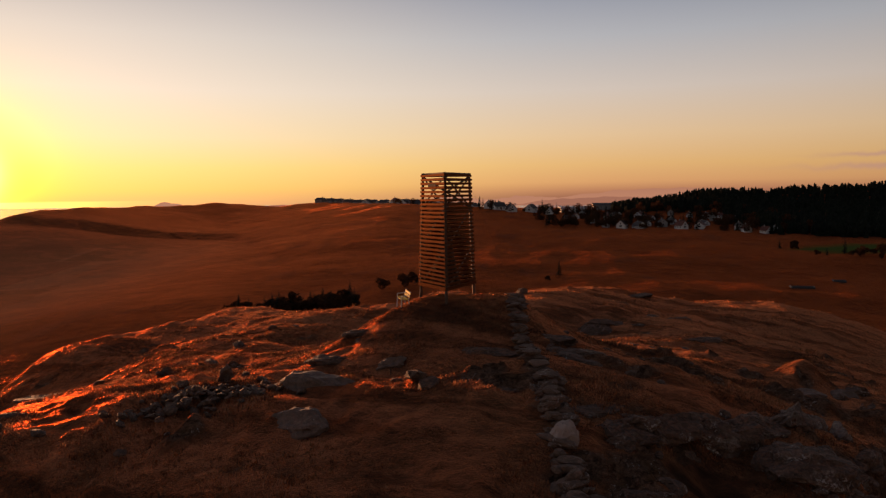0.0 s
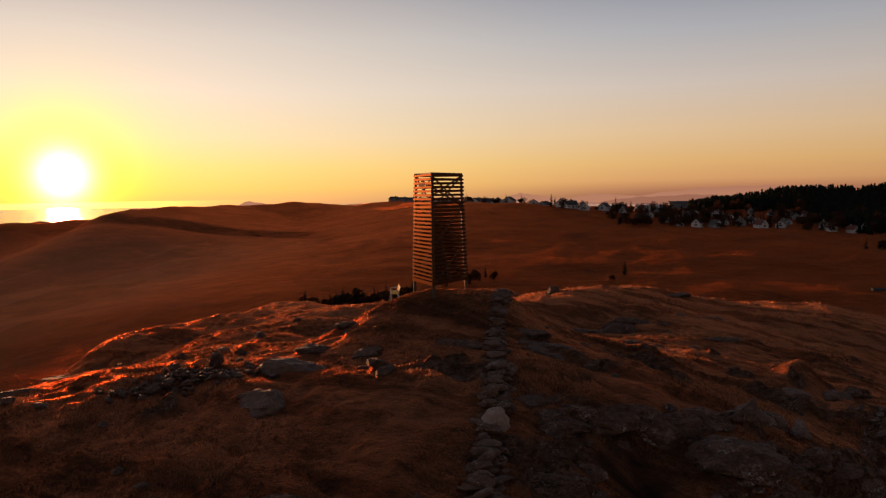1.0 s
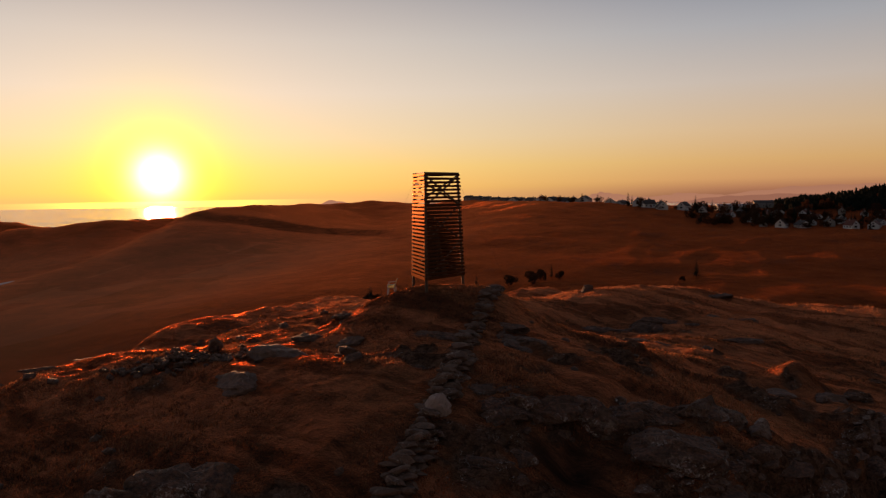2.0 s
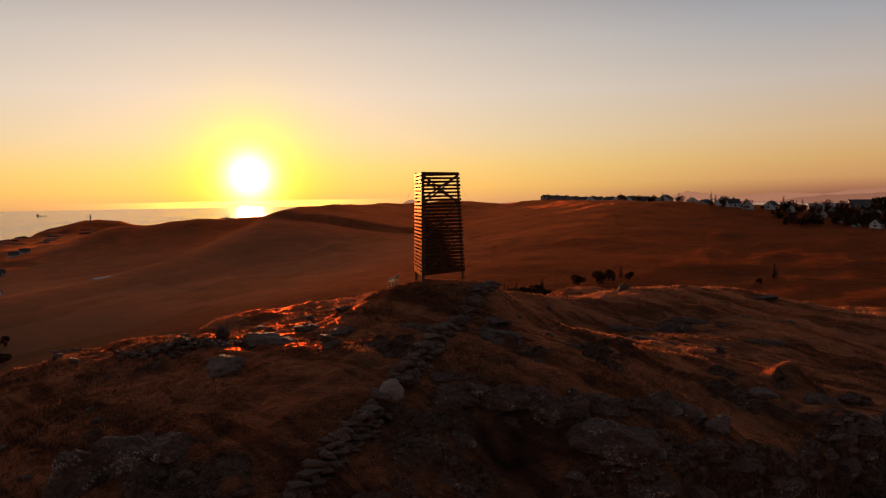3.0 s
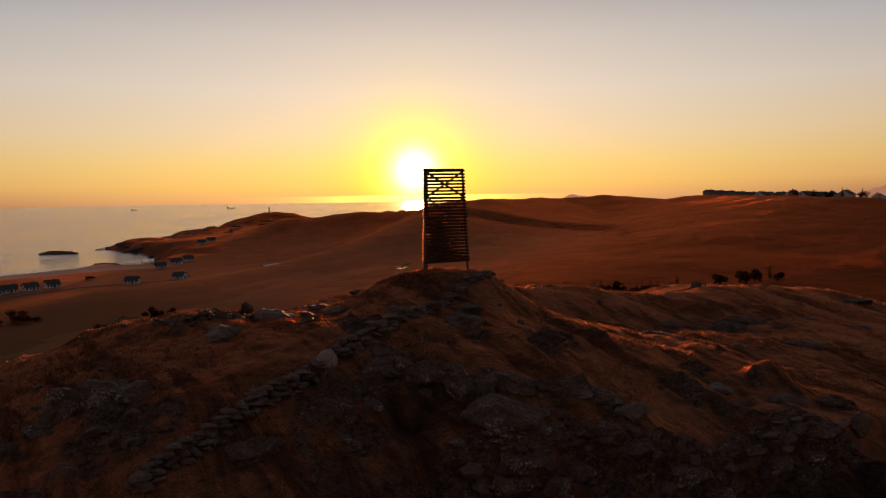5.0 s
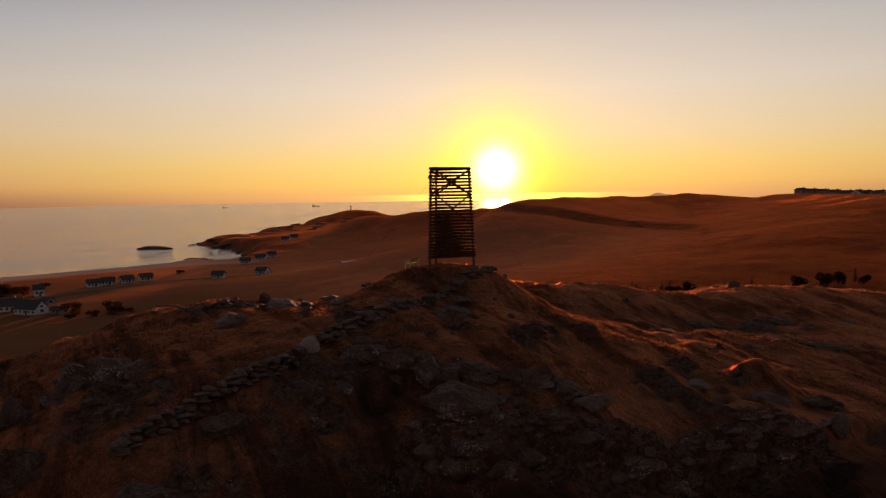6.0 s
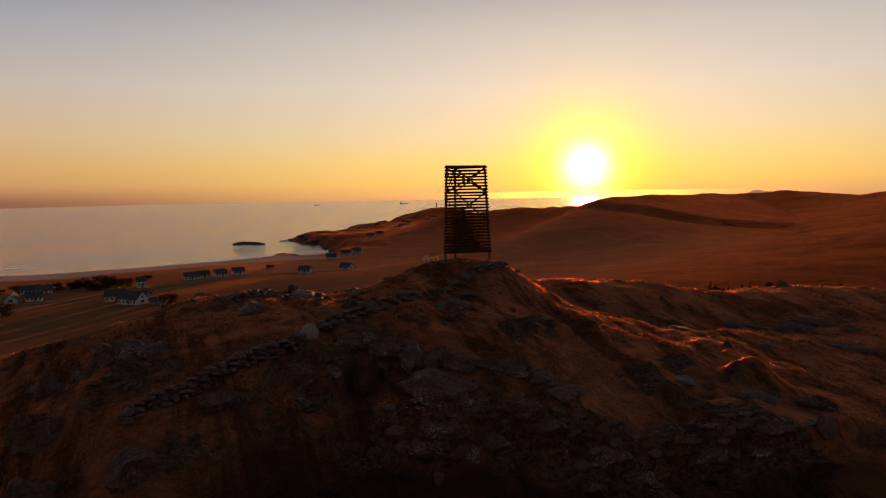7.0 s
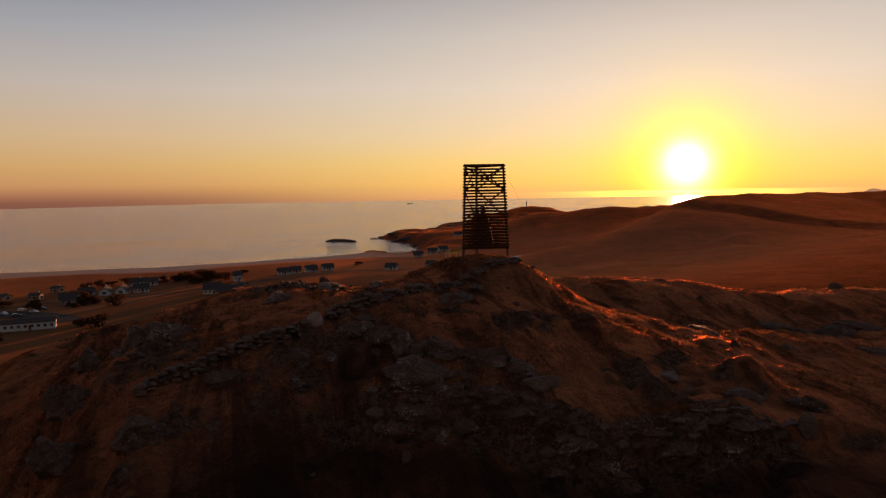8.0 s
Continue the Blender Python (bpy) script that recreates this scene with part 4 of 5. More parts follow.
boulder(-19.3, 32.6, (2.6, 1.5, 0.5), 5, 0, 0.6, 21, ROCK, "low flat slab in dry grass")
boulder(-17.6, 26.6, (3.0, 1.2, 0.5), 10, 0, 0.6, 23, ROCK, "low flat slab in dry grass")
boulder(5.3, 30.6, (3.4, 1.5, 0.75), -35, 5, 0.35, 25)
boulder(4.7, 32.5, (2.2, 0.9, 0.5), -40, 0, 0.4, 27)
boulder(1.4, 30.1, (2.4, 0.9, 0.45), -5, 0, 0.45, 29)
boulder(-2.9, 15.6, (2.4, 1.8, 2.1), 30, 8, 0.45, 31, LICHEN_ROCK, "steep grey crag with pale lichen on the slope")
boulder(-4.3, 14.4, (2.2, 1.9, 2.3), -15, 4, 0.56, 33, LICHEN_ROCK, "steep grey crag with pale lichen on the slope")
boulder(-4.9, 12.0, (2.0, 1.7, 2.4), 40, 4, 0.58, 35, ROCK, "steep grey crag on the slope")
boulder(6.5, 11.8, (3.4, 2.4, 2.4), 20, 0, 0.6, 37, ROCK, "broad dark crag below the wall")
boulder(0.4, 10.2, (2.6, 1.8, 2.2), 35, 4, 0.48, 39, ROCK, "dark split crag low on the slope")
boulder(3.5, 8.9, (3.0, 2.2, 2.4), -25, 6, 0.48, 41, ROCK, "dark split crag low on the slope")
boulder(12.8, 26.3, (2.2, 0.9, 1.0), 50, 12, 0.4, 45)
boulder(15.4, 27.6, (1.9, 0.8, 0.9), 55, 14, 0.4, 47, PALE_ROCK, "pale tilted slab on the dark slope")
boulder(11.8, 23.2, (3.0, 2.1, 1.7), 15, 5, 0.56, 49, LICHEN_ROCK, "broad hump of bare dark rock", 3, 5)
# the crag that curves round the black hollow
for k, (x, y, long_, deep, tall, turn) in enumerate(((5.4, 23.2, 1.9, 1.1, 0.7, 30), (6.5, 23.8, 2.0, 1.4, 1.1, 15), (7.6, 24.1, 2.2, 1.3, 1.3, 10), (8.7, 24.3, 2.3, 1.3, 1.35, -5),
                                                     (9.9, 24.6, 2.2, 1.2, 1.2, -10), (11.1, 25.1, 2.1, 1.1, 0.95, 20), (5.5, 22.6, 1.2, 0.9, 0.7, 50), (6.1, 23.1, 1.2, 0.9, 0.8, -20),
                                                     (5.0, 24.6, 2.2, 0.9, 0.5, 10), (12.0, 25.9, 1.8, 0.9, 0.7, 35))):
    boulder(x, y, (long_, deep, tall), turn, 6, 0.55, 500 + k, LICHEN_ROCK, "cracked dark crag with pale lichen above the hollow", 3, 9, lean=4)
boulder(4.9, 16.5, (2.2, 1.5, 1.3), 30, 5, 0.45, 51)
boulder(20.65, 36.3, (1.5, 0.9, 0.55), 20, 6, 0.3, 59, PALE_ROCK, "pale flat slab lying in the grass")
boulder(17.6, 34.5, (1.5, 0.9, 0.55), -30, 10, 0.3, 61, PALE_ROCK, "pale flat slab lying in the grass")
boulder(22.1, 38.3, (1.1, 0.8, 0.45), 35, 6, 0.35, 63)
boulder(23.4, 36.4, (0.9, 0.7, 1.5), 25, 18, 0.3, 65, PALE_ROCK, "upright pale stone on the slope")
boulder(11.9, 46.2, (3.2, 1.3, 0.7), -20, 0, 0.4, 67)
boulder(19.4, 54.0, (2.6, 1.2, 0.6), 0, 0, 0.4, 69)
boulder(9.0, 61.0, (4.2, 1.8, 1.2), -10, 0, 0.4, 71)
boulder(14.5, 63.5, (3.6, 1.6, 1.0), 8, 0, 0.4, 73)
boulder(21.9, 80.0, (3.0, 1.6, 0.9), 8, 0, 0.4, 75)
boulder(7.6, 73.5, (1.6, 1.0, 0.9), 8, 0, 0.3, 77, PALE_ROCK, "pale stone on the far brow of the hill")



def ledge(line, count, size, seed, label, spread=0.6, strata=False):
    """A broken shelf of rock: split blocks, stepped down the slope along a line."""
    ox, oy = line[0]
    base = Vector((ox, oy, land(ox, oy)))
    shelf = thing("rock_ledge", Matrix.Translation(base), label, "rock", "rock ledges")
    rng = random.Random(seed)
    count = round(count * 0.5)
    for k in range(count):
        s = (k + rng.random()) / count * (len(line) - 1)
        i = min(int(s), len(line) - 2)
        (ax, ay), (bx, by) = line[i], line[i + 1]
        turn = math.degrees(math.atan2(by - ay, bx - ax))
        side = rng.gauss(0, spread)
        u = radians(turn)
        x = ax + (bx - ax) * (s - i) - math.sin(u) * side
        y = ay + (by - ay) * (s - i) + math.cos(u) * side
        big = size * (0.75 + 1.3 * rng.random() ** 2)
        ob = part("slab" if strata else "block", rng.choice(SLABS if strata else BLOCKS), None, shelf)
        tall = big * (rng.uniform(0.4, 0.75) if strata else rng.uniform(0.45, 0.75))
        long_ = big * (rng.uniform(1.2, 2.3) if strata else rng.uniform(1.3, 2.1))
        skew = rng.gauss(0, 6 if strata else 22)
        ob.matrix_basis = Matrix.Translation(-base) @ pose(x, y, land(x, y) - tall * (0.5 if strata else 0.6), rng.uniform(-9, 9), rng.uniform(-5, 5), turn + skew) @ Matrix.Diagonal((long_, big * rng.uniform(0.9, 1.4), tall * 1.35, 1))


BLOCKS = [stone_mesh("block", 600 + k, 3, 9, 0.09) for k in range(10)]
for m_ in BLOCKS:
    m_.materials.append(LICHEN_ROCK)
SLABS = [stone_mesh("slab", 640 + k, 3, 14, 0.07) for k in range(8)]
for m_ in SLABS:
    m_.materials.append(WALL_STONE)
ledge([(11.5, 21.4), (14.9, 24.0), (18.7, 28.4), (21.5, 33.0), (23.6, 36.6)], 44, 0.7, 1, "layered broken rock shelf along the slope", spread=0.7)
ledge([(10.8, 20.9), (14.9, 23.9), (18.6, 28.3), (21.4, 32.9), (23.4, 36.4)], 130, 0.36, 12, "pale split strata along the edge of the low cliff", spread=0.4, strata=True)
ledge([(5.4, 23.0), (7.6, 24.2), (9.9, 24.7), (12.0, 25.9)], 50, 0.42, 2, "dark broken rock shelf above the hollow", spread=0.5)
ledge([(10.6, 22.6), (11.8, 23.1), (13.2, 23.8), (14.4, 25.0)], 30, 0.5, 3, "broken dark rock at the edge of the hollow", spread=0.6)
ledge([(5.2, 20.6), (6.0, 20.2), (7.2, 18.8)], 14, 0.55, 4, "low dark rock shelf below the wall", spread=0.5)
ledge([(12.6, 26.4), (14.0, 27.2), (15.8, 28.0)], 18, 0.7, 5, "tilted pale slabs breaking from the grass", spread=0.35)
ledge([(-1.8, 16.4), (-3.0, 15.4), (-4.4, 14.2), (-5.2, 12.0)], 30, 0.9, 6, "split rock along the seaward edge of the slope", spread=0.5)
ledge([(3.9, 32.6), (5.2, 31.0), (6.3, 29.8)], 14, 0.7, 7, "flat dark slabs beside the wall", spread=0.35)
ledge([(0.3, 30.2), (1.6, 30.0), (2.6, 30.3)], 8, 0.6, 8, "flat grey slabs in the grass beside the wall", spread=0.2)
ledge([(8.0, 60.5), (12.0, 62.5), (17.0, 64.0), (22.0, 66.0)], 26, 1.5, 9, "low rock shelf on the back of the hill", spread=0.6)
ledge([(10.0, 46.5), (14.0, 46.8), (19.0, 53.5)], 16, 1.1, 10, "low rock shelf on the inland slope", spread=0.5)
ledge([(-8.0, 31.2), (-5.8, 31.8), (-4.0, 34.0)], 6, 0.6, 11, "grey rocks bedded in grass below the bench", spread=0.4)

# small stones strewn over the slopes
STONES = [stone_mesh("stone", 200 + k, 1, 7, 0.04) for k in range(10)]
for m_ in STONES:
    m_.materials.append(ROCK)
rng = random.Random(31)
made = 0
while made < 70:
    x, y = rng.uniform(-20, 28), rng.uniform(13, 56)
    if math.hypot(x + 0.3, y - 37.2) < 4 or x + y > 44 or (abs(x - 3.3) < 1.2 and y < 38):
        continue
    if rockiness(np.array([x]), np.array([y]))[0] < 0.12 and rng.random() < 0.75:
        continue
    s = rng.uniform(0.18, 0.6) * (1.4 if rng.random() < 0.15 else 1)
    ob = new("stone", rng.choice(STONES))
    ob.matrix_basis = pose(x, y, land(x, y) + 0.08 * s, rng.uniform(-20, 20), rng.uniform(-20, 20), rng.uniform(0, 360)) @ Matrix.Diagonal((s * 1.3, s, s * 0.7, 1))
    tagged(ob, "small grey stone lying in dry grass", "stone", "strewn stones")
    made += 1


def heap():
    """Scree spilled beside the long outcrop."""
    pile = thing("stone_heap", Matrix.Translation((-10.0, 26.2, land(-10.0, 26.2))), "heap of broken grey stones spilled over dry grass", "stones")
    rng = random.Random(8)
    for k in range(190):
        u = rng.gauss(0, 1.2)
        x, y = -9.8 + u, 26.2 + 0.35 * u + rng.gauss(0, 0.75)
        s = rng.uniform(0.16, 0.44)
        ob = part("stone", STONES[k % 10], None, pile)
        up = 0.35 * math.exp(-((x + 10) / 1.4) ** 2) * rng.random()
        ob.matrix_basis = Matrix.Translation((10.0, -26.2, -land(-10.0, 26.2))) @ pose(x, y, land(x, y) + up + 0.05, rng.uniform(-35, 35), rng.uniform(-35, 35), rng.uniform(0, 360)) @ Matrix.Diagonal((s * 1.25, s, s * 0.6, 1))


heap()

WALL_LINE = [(3.4, 37.4), (3.2, 35.2), (3.1, 33.0), (3.05, 30.7), (3.2, 28.2), (3.4, 25.3), (3.35, 23.6), (3.3, 21.2), (3.25, 19.8), (3.25, 18.4), (3.2, 17.0), (3.1, 15.6), (3.1, 14.0), (3.2, 12.4)]


def dry_wall():
    origin = Vector((3.3, 26.0, land(3.3, 26.0)))
    wall = thing("dry_stone_wall", Matrix.Translation(origin), "tumbled dry-stone wall of grey field stones over the hill", "stone wall")
    flat = [stone_mesh("stone", 400 + k, 2, 16, 0.025) for k in range(12)]
    for m_ in flat:
        m_.materials.append(WALL_STONE)
    rng = random.Random(77)
    count = 0
    for (ax, ay), (bx, by) in zip(WALL_LINE, WALL_LINE[1:]):
        run = math.hypot(bx - ax, by - ay)
        turn = math.degrees(math.atan2(by - ay, bx - ax))
        steps = max(2, round(run / 0.46))
        for k in range(steps):
            s = (k + 0.5) / steps
            cx, cy = ax + (bx - ax) * s, ay + (by - ay) * s
            ruin = 0.5 + 0.5 * noise.noise((cy * 0.45, 3.0, 0.0))
            for layer in range(3 if cy < 31 else 2):
                if cy > 26.5 and layer == 1 and rng.random() > 0.45:
                    continue
                across = ((-0.18, 0.2) if cy > 26.5 else (-0.3, 0.08, 0.36)) if layer == 0 else ((-0.18, 0.2) if layer == 1 else (0.0,))
                if layer == 2 and rng.random() > 0.5 + ruin * 0.5:
                    continue
                for a in across:
                    if count >= 330 or (layer < 2 and rng.random() < 0.08):
                        continue
                    u = radians(turn)
                    j = a + rng.uniform(-0.07, 0.07)
                    x, y = cx - math.sin(u) * j + rng.uniform(-0.08, 0.08), cy + math.cos(u) * j + rng.uniform(-0.1, 0.1)
                    if math.hypot(x - 3.42, y - 22.0) < 0.5:
                        continue
                    length, wide, tall = rng.uniform(0.45, 0.85), rng.uniform(0.34, 0.55), rng.uniform(0.18, 0.3)
                    ob = part("stone", rng.choice(flat), None, wall)
                    z = land(x, y) + (0.0 if cy > 26.5 else 0.05) + 0.17 * layer
                    ob.matrix_basis = Matrix.Translation(-origin) @ pose(x, y, z, rng.uniform(-14, 14), rng.uniform(-14, 14), turn + 90 + rng.uniform(-40, 40)) @ Matrix.Diagonal((length * 1.15, wide * 1.1, tall * 1.1, 1))
                    count += 1


dry_wall()


# ---- houses ----
def window_mesh(w, h):
    bm = bmesh.new()
    for x, z, sx, sz in ((0, h / 2 + 0.05, w + 0.2, 0.1), (0, -h / 2 - 0.05, w + 0.2, 0.1), (-w / 2 - 0.05, 0, 0.1, h), (w / 2 + 0.05, 0, 0.1, h), (0, 0, 0.06, h)):
        box(bm, (sx, 0.12, sz), pose(x, 0, z))
    frame_mesh = finish(bm, "window_frame")
    frame_mesh.materials.append(WHITE_WALL)
    bm = bmesh.new()
    box(bm, (w, 0.05, h))
    pane = finish(bm, "pane")
    pane.materials.append(GLASS)
    return frame_mesh, pane


WINDOW = window_mesh(1.1, 1.2)
WIDE_WINDOW = window_mesh(2.0, 1.3)


def house(length, width, eaves, rise_, wall_mat, roof_mat, label, group, windows=4, chimney=True, category="house", lower=1.5):
    """A gabled house with its ridge along x, standing on its own footing."""
    home = thing("house", Matrix(), label, category, group)
    bm = bmesh.new()
    l, w = length / 2, width / 2
    ring = [(-w, -lower), (w, -lower), (w, eaves), (0, eaves + rise_), (-w, eaves)]
    ends = [[bm.verts.new((x, y, z)) for y, z in ring] for x in (-l, l)]
    bm.faces.new(ends[0][::-1])
    bm.faces.new(ends[1])
    for k in range(5):
        bm.faces.new((ends[0][k], ends[0][(k + 1) % 5], ends[1][(k + 1) % 5], ends[1][k]))
    part("wall", bm, wall_mat, home)
    bm = bmesh.new()
    slope = math.atan2(rise_, w)
    span = math.hypot(rise_, w) + 0.45
    for s in (-1, 1):
        mid = Vector((0, s * math.cos(slope) * span / 2, eaves + rise_ - math.sin(slope) * span / 2 + 0.12))
        box(bm, (length + 0.9, span, 0.2), Matrix.Translation(mid) @ pose(0, 0, 0, -s * math.degrees(slope)))
    box(bm, (length + 0.9, 0.3, 0.14), pose(0, 0, eaves + rise_ + 0.2))
    part("roof", bm, roof_mat, home)
    if chimney:
        bm = bmesh.new()
        box(bm, (0.7, 0.6, 1.5), pose(l * 0.35, 0.4, eaves + rise_ + 0.3))
        box(bm, (0.85, 0.75, 0.15), pose(l * 0.35, 0.4, eaves + rise_ + 1.05))
        part("chimney", bm, GREY_WALL, home)
    for s in (-1, 1):
        for k in range(windows):
            ob = part("window", WINDOW[0], None, home)
            ob.matrix_basis = pose(-l + length * (k + 0.5) / windows, s * (w + 0.03), eaves * 0.55)
            part("pane", WINDOW[1], None, ob)
        ob = part("window", WIDE_WINDOW[0], None, home)
        ob.matrix_basis = pose(s * (l + 0.03), 0, eaves * 0.6, 0, 0, 90)
        part("pane", WIDE_WINDOW[1], None, ob)
        if rise_ > 2.4:
            ob = part("window", WINDOW[0], None, home)
            ob.matrix_basis = pose(s * (l + 0.03), 0, eaves + rise_ * 0.3, 0, 0, 90)
            part("pane", WINDOW[1], None, ob)
    bm = bmesh.new()
    box(bm, (1.0, 0.12, 2.1), pose(l * 0.15, -w - 0.04, 1.05))
    part("door", bm, RED_WALL, home)
    return home


def settle(home, x, y, turn, first, size=1.0):
    """Put the first of a kind, or a copy of it, on the ground."""
    m = pose(x, y, land(x, y) + 0.1, 0, 0, turn) @ Matrix.Scale(size, 4)
    if first:
        home.matrix_basis = m
        return home
    return copy_thing(home, m)


def estate(kinds, places, turns, seed):
    rng = random.Random(seed)
    used = set()
    for k, (x, y) in enumerate(places):
        i = rng.randrange(len(kinds)) if k >= len(kinds) else k
        settle(kinds[i], x, y, turns[k % len(turns)] + rng.uniform(-12, 12), i not in used, 0.78)
        used.add(i)


VALLEY = "houses of the village"
kinds = [
    house(10.3, 7.31, 2.92, 3.61, WHITE_WALL, ROOF, "white timber house with a steep dark roof in the village", VALLEY, 4),
    house(11.2, 8.17, 2.41, 3.27, WHITE_WALL, ROOF, "broad white house with dark roof at the field edge", VALLEY, 5),
    house(9.46, 6.88, 3.96, 2.92, GREY_WALL, ROOF, "grey two-storey house with dark roof in the village", VALLEY, 4),
    house(8.6, 6.88, 2.75, 3.78, WHITE_WALL, RED_ROOF, "white house with a steep red roof in the village", VALLEY, 3),
    house(12, 7.31, 2.58, 2.58, WHITE_WALL, RED_ROOF, "long white house with a low red roof", VALLEY, 5),
]
estate(kinds, [(115, 462), (127, 464), (140, 457), (148, 444), (161, 447), (181, 436), (176, 413), (203, 455), (185, 408), (196, 420), (216, 458), (170, 466), (106, 470), (134, 474), (154, 462), (190, 444), (208, 446), (178, 428)], (70, 100, 85, 110, 60), 3)
second = [copy_thing(k, Matrix()) for k in kinds]
estate(second, [(85, 581), (91, 524), (117, 552), (123, 534), (147, 536), (180, 522), (208, 501), (216, 502), (148, 514), (161, 505), (186, 492), (193, 486), (190, 515), (134, 555),
                (111, 577), (168, 528), (200, 520), (100, 545), (155, 485), (230, 480), (104, 500)], (80, 10, 95, 120, 65), 4)

HILLTOP = "houses along the hilltop"
terrace = house(9.5, 9.0, 2.7, 2.0, GREY_WALL, ROOF, "dark terraced house on the skyline of the hill", HILLTOP, 3)
villa = house(13, 11, 2.3, 3.4, WHITE_WALL, ROOF, "white gabled house with dark roof on the hilltop", HILLTOP, 4)
for k, (x, y) in enumerate([(-140, 783), (-129, 779), (-118, 774), (-106, 766), (-95, 762), (-80, 764), (-64, 728)]):
    settle(terrace, x, y, -28 + 6 * (k % 3), k == 0)
for k, (x, y) in enumerate([(-86, 762), (-52, 712), (-41, 704), (-31, 700), (-20, 694), (-9, 688), (14, 702), (26, 706)]):
    settle(villa, x, y, (75, 100, 60, 15, 85)[k % 5], k == 0)
small = house(10, 8, 3.0, 3.4, WHITE_WALL, ROOF, "small white house among dark bushes below the hilltop", HILLTOP, 3)
for k, (x, y) in enumerate([(38, 632), (46, 622), (56, 608), (75, 624), (48, 650)]):
    settle(small, x, y, (80, 20, 95, 60)[k % 4], k == 0)
hall = house(30, 14, 4.2, 1.6, WHITE_WALL, PALE_ROOF, "long pale hall with a flat roof beyond the village", HILLTOP, 8, False, "hall")
settle(hall, 120, 655, 5, True)
shed = house(44, 16, 4.5, 1.8, GREY_WALL, ROOF, "long dark hall beyond the village", HILLTOP, 9, False, "hall")
settle(shed, 160, 665, -4, True)

COAST = "farm and houses by the beach"
farm = house(10.1, 6.75, 2.7, 3.45, WHITE_WALL, ROOF, "white farmhouse with a steep dark roof among fields", COAST, 4)
settle(farm, -362, 134, 62, True)
barn = house(13.5, 7.88, 2.7, 3.9, WHITE_WALL, ROOF, "large white barn with a steep dark roof", COAST, 5, False, "barn")
settle(barn, -342, 136, 20, True)
lean = house(6.75, 4.5, 1.95, 1.2, GREY_WALL, ROOF, "low grey shed behind the barn", COAST, 2, False, "shed")
settle(lean, -330, 144, 30, True)
settle(lean, -375, 156, 10, False)
row_house = house(8.25, 6, 2.25, 2.4, WHITE_WALL, ROOF, "low white house in a row by the beach", COAST, 4)
for k, (x, y, turn) in enumerate([(-411, 76, 70), (-408, 86, 155), (-407, 95, 150), (-406, 105, 75), (-437, 118, 80), (-430, 206, 75), (-432, 216, 70), (-431, 228, 85), (-432, 242, 80), (-442, 111, 65),
                                  (-397, 276, 40), (-471, 350, 60), (-484, 375, 45), (-494, 394, 70), (-388, 306, 20), (-594, 489, 40), (-604, 509, 60)]):
    settle(row_house, x, y, turn, k == 0)
tall = house(5.25, 5.25, 3.75, 2.7, WHITE_WALL, ROOF, "tall narrow white house near the beach", COAST, 2)
settle(tall, -417, 168, 75, True)
cottage = house(7.5, 6.75, 2.55, 3.45, GREY_WALL, ROOF, "grey cottage with a steep gable among bushes", COAST, 3)
settle(cottage, -381, 62, 85, True)
kiosk = house(6, 5.25, 2.7, 1.05, SUNLIT_WALL, ROOF, "house front coloured in the orange of the last sun", COAST, 3)
settle(kiosk, -441, 65, 40, True)
settle(kiosk, -415, 51, 55, False)
settle(kiosk, -422, 36, 30, False)
longhouse = house(22.5, 6, 3.1, 1.2, WHITE_WALL, ROOF, "long white building with a dark roof by a yard", COAST, 9, False, "building")
settle(longhouse, -311, 36, 76, True)


def low_shed(x, y, length, turn, label, cover=None):
    """A pale covered row, low over the field."""
    ob = thing("field_shelter", pose(x, y, land(x, y), 0, 0, turn), label, "shelter", "field shelters")
    bm = bmesh.new()
    rows = 9
    for i in range(rows):
        a0, a1 = math.pi * i / rows, math.pi * (i + 1) / rows
        q = [bm.verts.new((s * length / 2, math.cos(a) * 1.8, math.sin(a) * 0.8 - 0.2)) for s in (-1, 1) for a in (a0, a1)]
        bm.faces.new((q[0], q[1], q[3], q[2]))
    part("cover", bm, cover or PALE_ROOF, ob)
    for s in (-1, 1):
        bm = bmesh.new()
        box(bm, (0.15, 3.0, 0.6), pose(s * (length / 2 - 0.2), 0, 0.2))
        part("end_wall", bm, GREY_WALL, ob)


low_shed(-341, 346, 17, 92, "long pale plastic-covered row in the field")
low_shed(114, 225, 7, -12, "low dark roof in the valley pasture", TARMAC)
low_shed(132, 236, 4, -20, "low dark roof in the valley pasture", TARMAC)


